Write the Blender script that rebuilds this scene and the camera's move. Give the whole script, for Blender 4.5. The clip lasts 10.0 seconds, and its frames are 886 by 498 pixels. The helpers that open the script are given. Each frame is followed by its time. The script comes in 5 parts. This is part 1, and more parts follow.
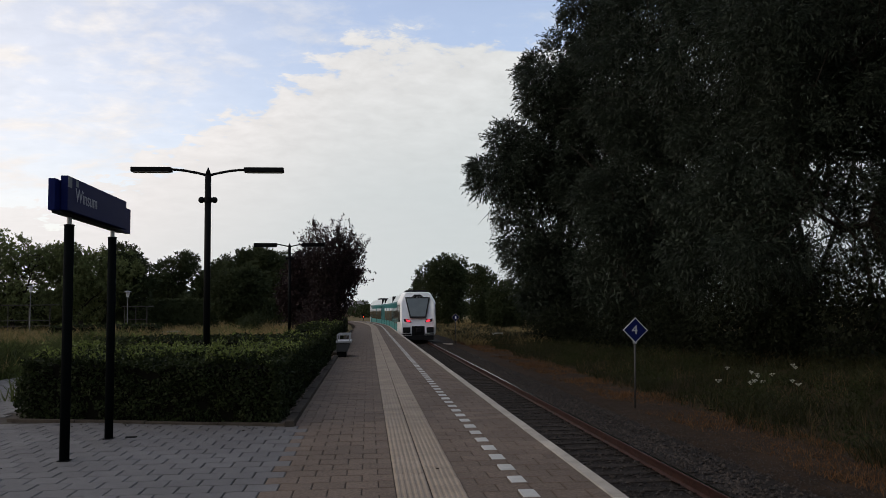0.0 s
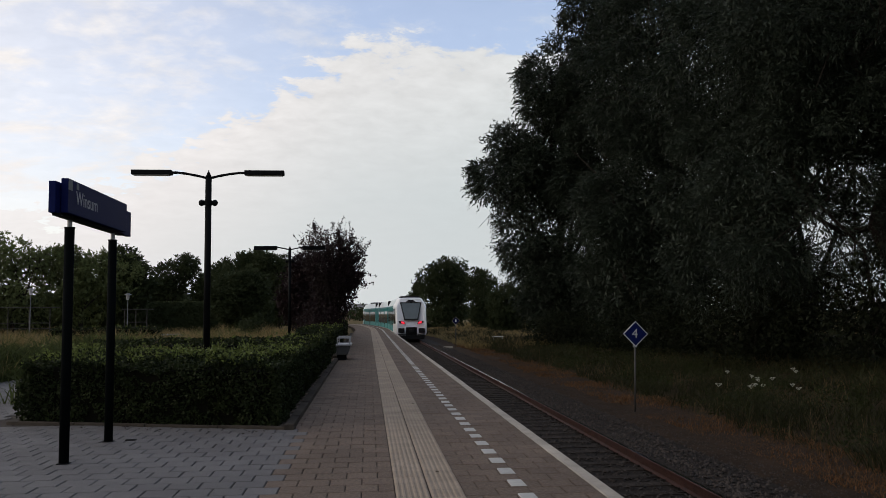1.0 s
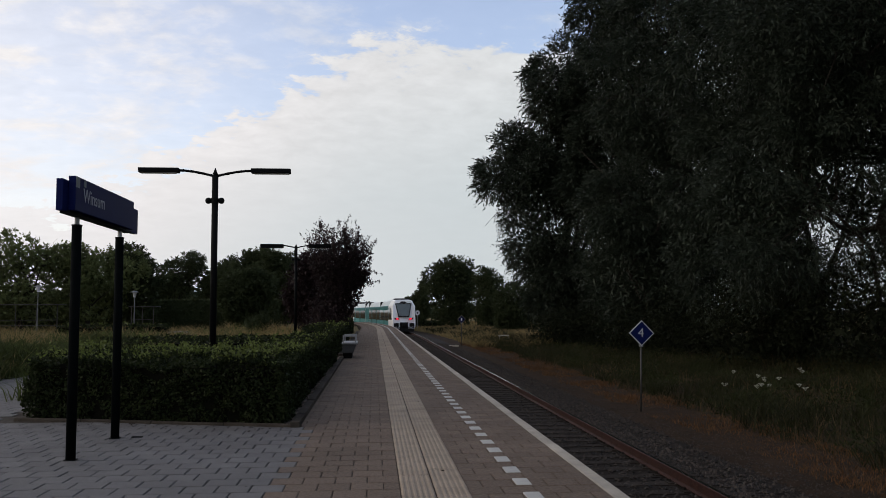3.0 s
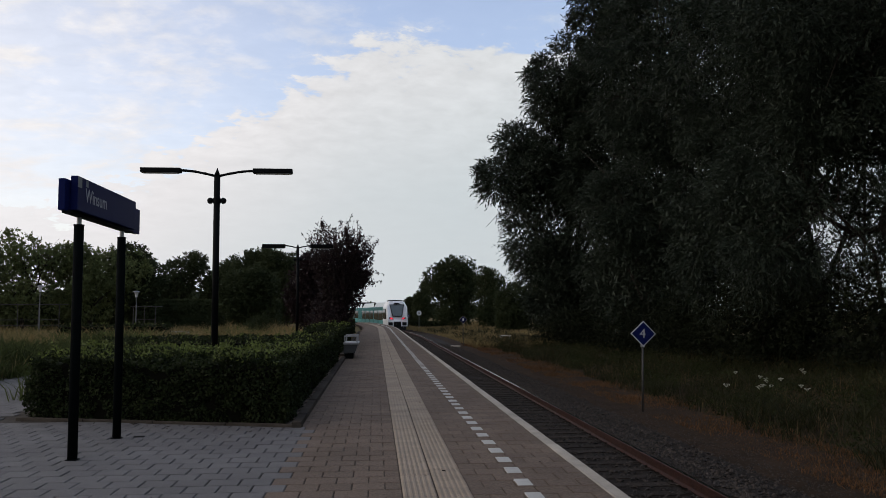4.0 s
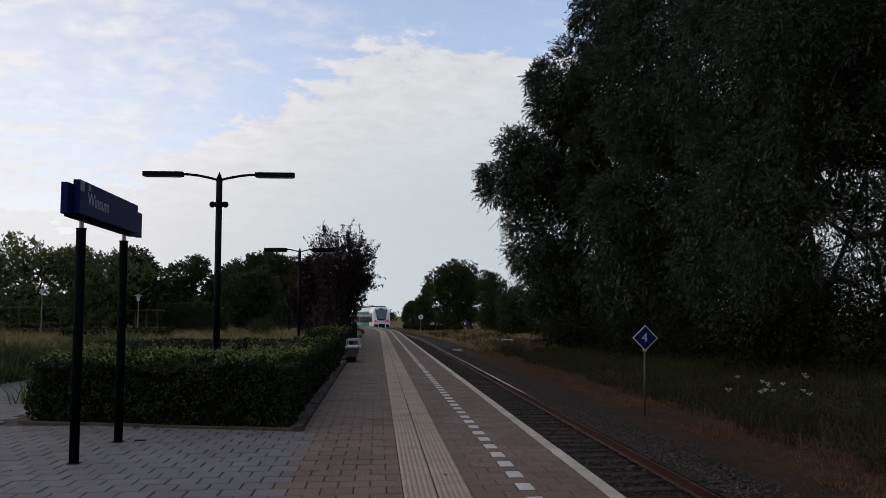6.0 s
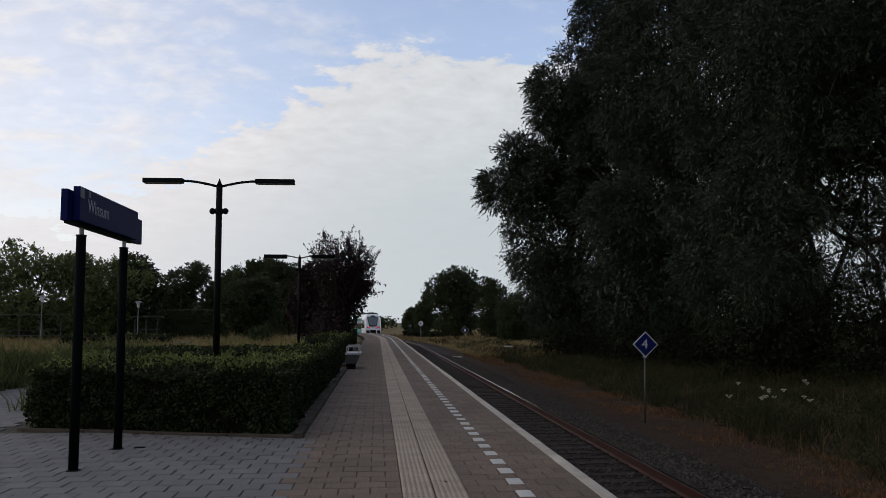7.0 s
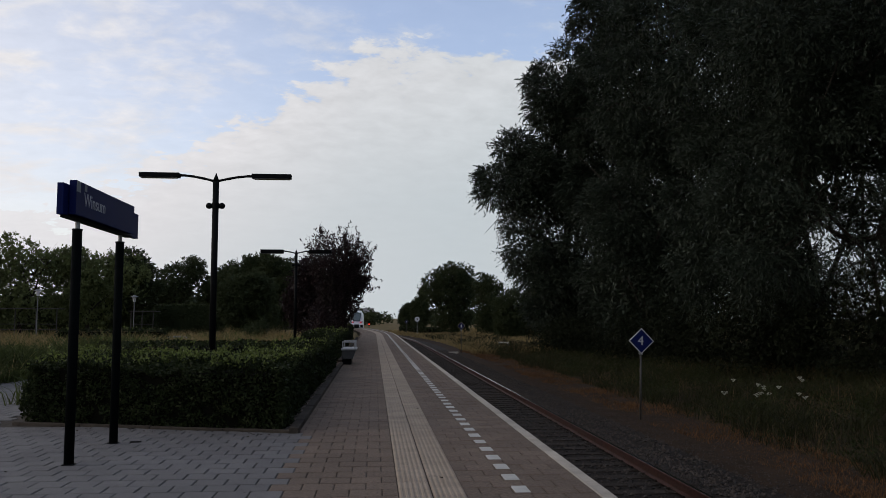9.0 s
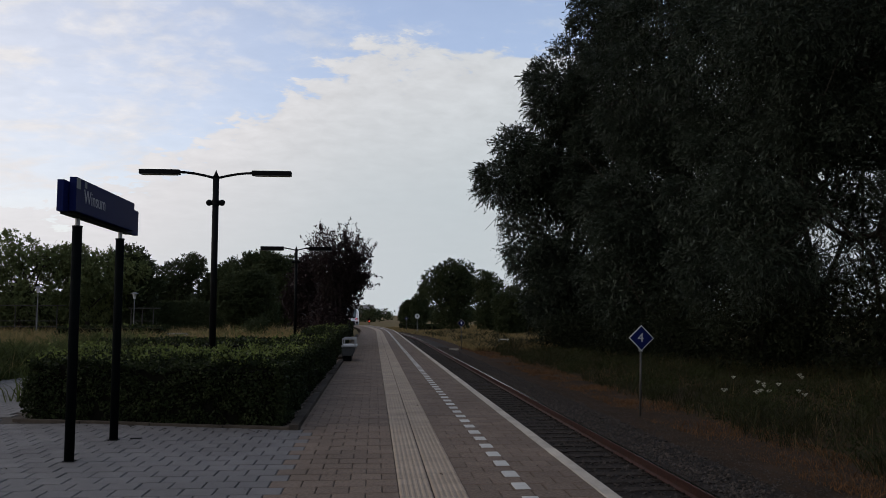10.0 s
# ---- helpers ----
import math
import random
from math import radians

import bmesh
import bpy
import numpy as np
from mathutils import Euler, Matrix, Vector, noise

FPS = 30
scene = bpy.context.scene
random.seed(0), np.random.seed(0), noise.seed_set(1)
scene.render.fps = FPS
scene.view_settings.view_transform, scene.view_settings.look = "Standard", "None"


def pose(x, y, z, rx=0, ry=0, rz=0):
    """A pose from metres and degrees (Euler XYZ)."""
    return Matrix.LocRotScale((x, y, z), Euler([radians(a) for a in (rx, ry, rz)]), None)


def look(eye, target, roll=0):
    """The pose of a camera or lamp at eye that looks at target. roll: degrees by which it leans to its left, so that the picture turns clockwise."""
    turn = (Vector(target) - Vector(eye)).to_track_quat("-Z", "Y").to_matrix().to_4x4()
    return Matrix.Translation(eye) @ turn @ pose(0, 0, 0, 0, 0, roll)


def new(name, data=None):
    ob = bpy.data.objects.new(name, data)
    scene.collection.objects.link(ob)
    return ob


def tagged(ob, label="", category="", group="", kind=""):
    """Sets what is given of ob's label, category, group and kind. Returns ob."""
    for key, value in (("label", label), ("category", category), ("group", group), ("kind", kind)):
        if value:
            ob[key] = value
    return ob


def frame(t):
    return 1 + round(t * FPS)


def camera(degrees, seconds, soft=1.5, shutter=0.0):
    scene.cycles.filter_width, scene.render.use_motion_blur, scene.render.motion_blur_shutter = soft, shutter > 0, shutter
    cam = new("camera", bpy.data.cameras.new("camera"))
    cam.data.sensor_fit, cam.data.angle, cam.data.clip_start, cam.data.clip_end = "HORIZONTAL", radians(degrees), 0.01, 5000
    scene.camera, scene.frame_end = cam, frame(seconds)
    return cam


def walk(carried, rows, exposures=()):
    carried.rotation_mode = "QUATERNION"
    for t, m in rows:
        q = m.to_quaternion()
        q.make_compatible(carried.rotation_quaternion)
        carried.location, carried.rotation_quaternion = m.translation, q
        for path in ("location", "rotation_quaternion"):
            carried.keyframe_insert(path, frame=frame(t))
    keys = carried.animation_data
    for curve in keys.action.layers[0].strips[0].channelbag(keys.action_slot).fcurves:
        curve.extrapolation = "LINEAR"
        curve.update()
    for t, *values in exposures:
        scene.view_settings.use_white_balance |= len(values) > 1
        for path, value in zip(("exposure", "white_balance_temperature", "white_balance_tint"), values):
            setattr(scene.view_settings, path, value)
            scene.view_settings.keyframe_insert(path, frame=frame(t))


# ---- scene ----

EYE = 1.585
cam = camera(55.82, 10.0, soft=0.85)
walk(cam, [
    (0, pose(0, 0, EYE, 94.143, 0.594, -5.110)),
    (0.5, pose(0, 0, EYE, 94.312, 0.626, -5.168)),
    (1, pose(0, 0, EYE, 94.369, 0.494, -5.101)),
    (1.5, pose(0, 0, EYE, 94.293, 0.400, -5.091)),
    (2, pose(0, 0, EYE, 94.227, 0.330, -4.981)),
    (2.5, pose(0, 0, EYE, 94.253, 0.306, -4.800)),
    (4, pose(0, 0, EYE, 94.293, 0.199, -4.591)),
    (4.5, pose(0, 0, EYE, 94.329, 0.127, -4.498)),
    (5, pose(0, 0, EYE, 94.358, 0.133, -4.441)),
    (5.5, pose(0, 0, EYE, 94.412, 0.113, -4.467)),
    (7, pose(0, 0, EYE, 95.007, 0.165, -4.467)),
    (7.5, pose(0, 0, EYE, 95.142, 0.134, -4.461)),
    (8, pose(0, 0, EYE, 94.970, 0.019, -4.456)),
    (8.5, pose(0, 0, EYE, 94.865, -0.015, -4.556)),
    (9, pose(0, 0, EYE, 94.718, -0.081, -4.718)),
    (9.5, pose(0, 0, EYE, 94.495, -0.100, -4.722)),
    (10, pose(0, 0, EYE, 94.510, -0.101, -4.715)),
], exposures=[(0, 0.53, 7050, 13), (4, 0.49, 6850, 13), (8, 0.39, 6750, 13), (10, 0.35, 6750, 13)])

# ---- light ----
SUN_AZ, SUN_EL = radians(-88), radians(13)      # behind thin cloud, to the left


def sky_world():
    w = bpy.data.worlds.new("evening_sky")
    scene.world = w
    w.use_nodes = True
    nt = w.node_tree
    N, L = nt.nodes, nt.links
    N.clear()
    out = N.new("ShaderNodeOutputWorld")
    bg = N.new("ShaderNodeBackground")
    L.new(bg.outputs[0], out.inputs[0])
    sky = N.new("ShaderNodeTexSky")
    sky.sky_type = "NISHITA"
    sky.sun_disc = False
    sky.sun_elevation, sky.sun_rotation = SUN_EL, SUN_AZ
    sky.altitude, sky.air_density, sky.dust_density, sky.ozone_density = 0, 1.0, 0.9, 2.0
    tc = N.new("ShaderNodeTexCoord")

    def math_node(op, a, b=None, c=None, clamp=False):
        n = N.new("ShaderNodeMath")
        n.operation, n.use_clamp = op, clamp
        for k, v in enumerate((a, b, c)):
            if v is None:
                continue
            if isinstance(v, (int, float)):
                n.inputs[k].default_value = v
            else:
                L.new(v, n.inputs[k])
        return n.outputs[0]

    sep = N.new("ShaderNodeSeparateXYZ")
    L.new(tc.outputs["Generated"], sep.inputs[0])
    x, y, z = sep.outputs
    # cloud layer seen as a flat deck, so that it flattens to the horizon
    den = math_node("ADD", math_node("MAXIMUM", z, 0.0), 0.26)
    comb = N.new("ShaderNodeCombineXYZ")
    L.new(math_node("DIVIDE", x, den), comb.inputs[0])
    L.new(math_node("DIVIDE", y, den), comb.inputs[1])

    def noise_tex(scale, detail, rough, dist, loc, stretch):
        m = N.new("ShaderNodeMapping")
        m.inputs["Location"].default_value = loc
        m.inputs["Rotation"].default_value = (0, 0, radians(-24))
        m.inputs["Scale"].default_value = stretch
        L.new(comb.outputs[0], m.inputs[0])
        t = N.new("ShaderNodeTexNoise")
        t.inputs["Scale"].default_value, t.inputs["Detail"].default_value = scale, detail
        t.inputs["Roughness"].default_value, t.inputs["Distortion"].default_value = rough, dist
        L.new(m.outputs[0], t.inputs["Vector"])
        return t.outputs["Fac"]

    big = noise_tex(1.1, 6, 0.56, 0.3, (3.1, 1.7, 0), (1, 1.0, 1))
    wisp = noise_tex(4.2, 8, 0.6, 0.35, (0.4, 5.2, 0), (1, 1.5, 1))
    puff = noise_tex(13.0, 9, 0.58, 0.25, (2.2, 0.7, 0), (1, 1.25, 1))
    # the bank's edge climbs to the right and then runs level: solid below it, thin veils above
    climb = math_node("MINIMUM", math_node("MULTIPLY_ADD", x, 0.56, 0.318), 0.308)
    edge = math_node("SUBTRACT", math_node("MAXIMUM", climb, 0.125), z)
    rough = math_node("ADD", math_node("MULTIPLY", math_node("SUBTRACT", wisp, 0.5), 1.5), math_node("MULTIPLY", math_node("SUBTRACT", puff, 0.5), 1.9))
    cover = math_node("ADD", math_node("MULTIPLY_ADD", edge, 11.0, 0.10), rough)
    deck = N.new("ShaderNodeMapRange")
    deck.interpolation_type = "SMOOTHSTEP"
    L.new(cover, deck.inputs[0])
    deck.inputs[1].default_value, deck.inputs[2].default_value = -0.10, 0.30
    # thin haze, thicker towards the sun, with loose puffs in it
    haze = math_node("MULTIPLY_ADD", math_node("MULTIPLY", x, -1.0, clamp=True), 1.25, 0.20, clamp=True)
    veil = math_node("MULTIPLY", math_node("SUBTRACT", math_node("MULTIPLY_ADD", puff, 0.35, math_node("MULTIPLY", wisp, 0.65)), 0.47), 3.2, clamp=True)
    amount = math_node("MAXIMUM", deck.outputs[0], math_node("ADD", math_node("MULTIPLY", veil, 0.8), haze), clamp=True)
    rim = math_node("MULTIPLY", math_node("SUBTRACT", 0.17, edge), 7.0, clamp=True)
    # clouds are brightest towards the hidden sun
    sx, sy, sz = math.sin(SUN_AZ) * math.cos(SUN_EL), math.cos(SUN_AZ) * math.cos(SUN_EL), math.sin(SUN_EL)
    dot = N.new("ShaderNodeVectorMath")
    dot.operation = "DOT_PRODUCT"
    dot.inputs[1].default_value = (sx, sy, sz)
    L.new(tc.outputs["Generated"], dot.inputs[0])
    glow = math_node("ADD", math_node("MULTIPLY", math_node("POWER", math_node("MULTIPLY_ADD", dot.outputs["Value"], 0.5, 0.5, clamp=True), 1.3), CLOUD_GLOW), CLOUD_BASE)
    lump = math_node("ADD", math_node("MULTIPLY", math_node("SUBTRACT", big, 0.5), 0.22), math_node("MULTIPLY", math_node("SUBTRACT", puff, 0.5), 0.42))
    lump = math_node("MULTIPLY_ADD", lump, math_node("MULTIPLY", math_node("MULTIPLY", z, 4.5, clamp=True), math_node("MULTIPLY_ADD", rim, 0.7, 0.3)), math_node("MULTIPLY_ADD", rim, 0.10, 0.93))
    shade = math_node("MULTIPLY", glow, lump)
    ramp = N.new("ShaderNodeMix")
    ramp.data_type = "RGBA"
    ramp.inputs["A"].default_value = (0.795, 0.905, 0.972, 1)
    ramp.inputs["B"].default_value = (0.90, 0.925, 0.968, 1)
    warm = math_node("MULTIPLY_ADD", x, -1.7, math_node("MULTIPLY_ADD", rim, 0.55, 0.15), clamp=True)
    L.new(warm, ramp.inputs["Factor"])
    cloud = N.new("ShaderNodeVectorMath")
    cloud.operation = "SCALE"
    L.new(ramp.outputs["Result"], cloud.inputs[0])
    L.new(shade, cloud.inputs["Scale"])
    blue = N.new("ShaderNodeVectorMath")
    blue.operation = "MULTIPLY"
    L.new(sky.outputs[0], blue.inputs[0])
    blue.inputs[1].default_value = (SKY_STRENGTH * 1.10, SKY_STRENGTH * 0.97, SKY_STRENGTH * 1.02)
    mix = N.new("ShaderNodeMix")
    mix.data_type = "RGBA"
    L.new(amount, mix.inputs["Factor"])
    L.new(blue.outputs[0], mix.inputs["A"])
    L.new(cloud.outputs[0], mix.inputs["B"])
    L.new(mix.outputs["Result"], bg.inputs["Color"])
    bg.inputs["Strength"].default_value = 1.0


SKY_STRENGTH, CLOUD_GLOW, CLOUD_BASE = 0.215, 0.30, 0.44
sky_world()
sun = new("sun", bpy.data.lights.new("sun", "SUN"))
sun.data.energy, sun.data.angle, sun.data.color = 0.5, radians(20), (1.0, 0.88, 0.74)
sun.matrix_world = look((math.sin(SUN_AZ) * 100, math.cos(SUN_AZ) * 100, math.tan(SUN_EL) * 100), (0, 0, 0))


# ---- materials ----
def material(name, colour, rough=0.8, vary=0.25, scale=6.0, metal=0.0, bump=0.0, bump_scale=60.0, second=None, island=0.0, obj_random=0.0,
             translucent=0.0, emit=0.0, spec=0.5, stain=0.0):
    m = bpy.data.materials.new(name)
    m.use_nodes = True
    nt = m.node_tree
    N, L = nt.nodes, nt.links
    b = N["Principled BSDF"]
    b.inputs["Roughness"].default_value, b.inputs["Metallic"].default_value = rough, metal
    b.inputs["Specular IOR Level"].default_value = spec
    tc = N.new("ShaderNodeTexCoord")
    geo = N.new("ShaderNodeNewGeometry")
    n1 = N.new("ShaderNodeTexNoise")
    n1.inputs["Scale"].default_value, n1.inputs["Detail"].default_value, n1.inputs["Roughness"].default_value = scale, 6, 0.6
    L.new(geo.outputs["Position"], n1.inputs["Vector"])
    r1 = N.new("ShaderNodeMapRange")
    r1.inputs[1].default_value, r1.inputs[2].default_value = 0.3, 0.7
    L.new(n1.outputs["Fac"], r1.inputs[0])
    mix = N.new("ShaderNodeMix")
    mix.data_type = "RGBA"
    c2 = second or tuple(c * (1 - vary) for c in colour)
    c1 = colour if second else tuple(min(1, c * (1 + vary * 0.6)) for c in colour)
    mix.inputs["A"].default_value, mix.inputs["B"].default_value = (*c2, 1), (*c1, 1)
    L.new(r1.outputs[0], mix.inputs["Factor"])
    col = mix.outputs["Result"]

    def scaled(col, value_socket, lo, hi):
        r = N.new("ShaderNodeMapRange")
        r.inputs[3].default_value, r.inputs[4].default_value = lo, hi
        L.new(value_socket, r.inputs[0])
        v = N.new("ShaderNodeVectorMath")
        v.operation = "SCALE"
        L.new(col, v.inputs[0])
        L.new(r.outputs[0], v.inputs["Scale"])
        return v.outputs[0]

    # fine grain
    n2 = N.new("ShaderNodeTexNoise")
    n2.inputs["Scale"].default_value, n2.inputs["Detail"].default_value = bump_scale, 4
    L.new(geo.outputs["Position"], n2.inputs["Vector"])
    col = scaled(col, n2.outputs["Fac"], 1 - vary * 0.8, 1 + vary * 0.8)
    if stain:
        n3 = N.new("ShaderNodeTexNoise")
        n3.inputs["Scale"].default_value, n3.inputs["Detail"].default_value = 0.9, 5
        L.new(geo.outputs["Position"], n3.inputs["Vector"])
        col = scaled(col, n3.outputs["Fac"], 1 - stain, 1 + stain)
    if island:
        col = scaled(col, geo.outputs["Random Per Island"], 1 - island, 1 + island)
    if obj_random:
        oi = N.new("ShaderNodeObjectInfo")
        col = scaled(col, oi.outputs["Random"], 1 - obj_random, 1 + obj_random)
    L.new(col, b.inputs["Base Color"])
    if bump:
        bp = N.new("ShaderNodeBump")
        bp.inputs["Strength"].default_value, bp.inputs["Distance"].default_value = bump, 0.01
        L.new(n2.outputs["Fac"], bp.inputs["Height"])
        L.new(bp.outputs[0], b.inputs["Normal"])
    if emit:
        b.inputs["Emission Color"].default_value, b.inputs["Emission Strength"].default_value = (*colour, 1), emit
    if translucent:
        tr = N.new("ShaderNodeBsdfTranslucent")
        L.new(col, tr.inputs["Color"])
        ms = N.new("ShaderNodeMixShader")
        ms.inputs[0].default_value = translucent
        L.new(b.outputs[0], ms.inputs[1])
        L.new(tr.outputs[0], ms.inputs[2])
        L.new(ms.outputs[0], N["Material Output"].inputs[0])
    return m


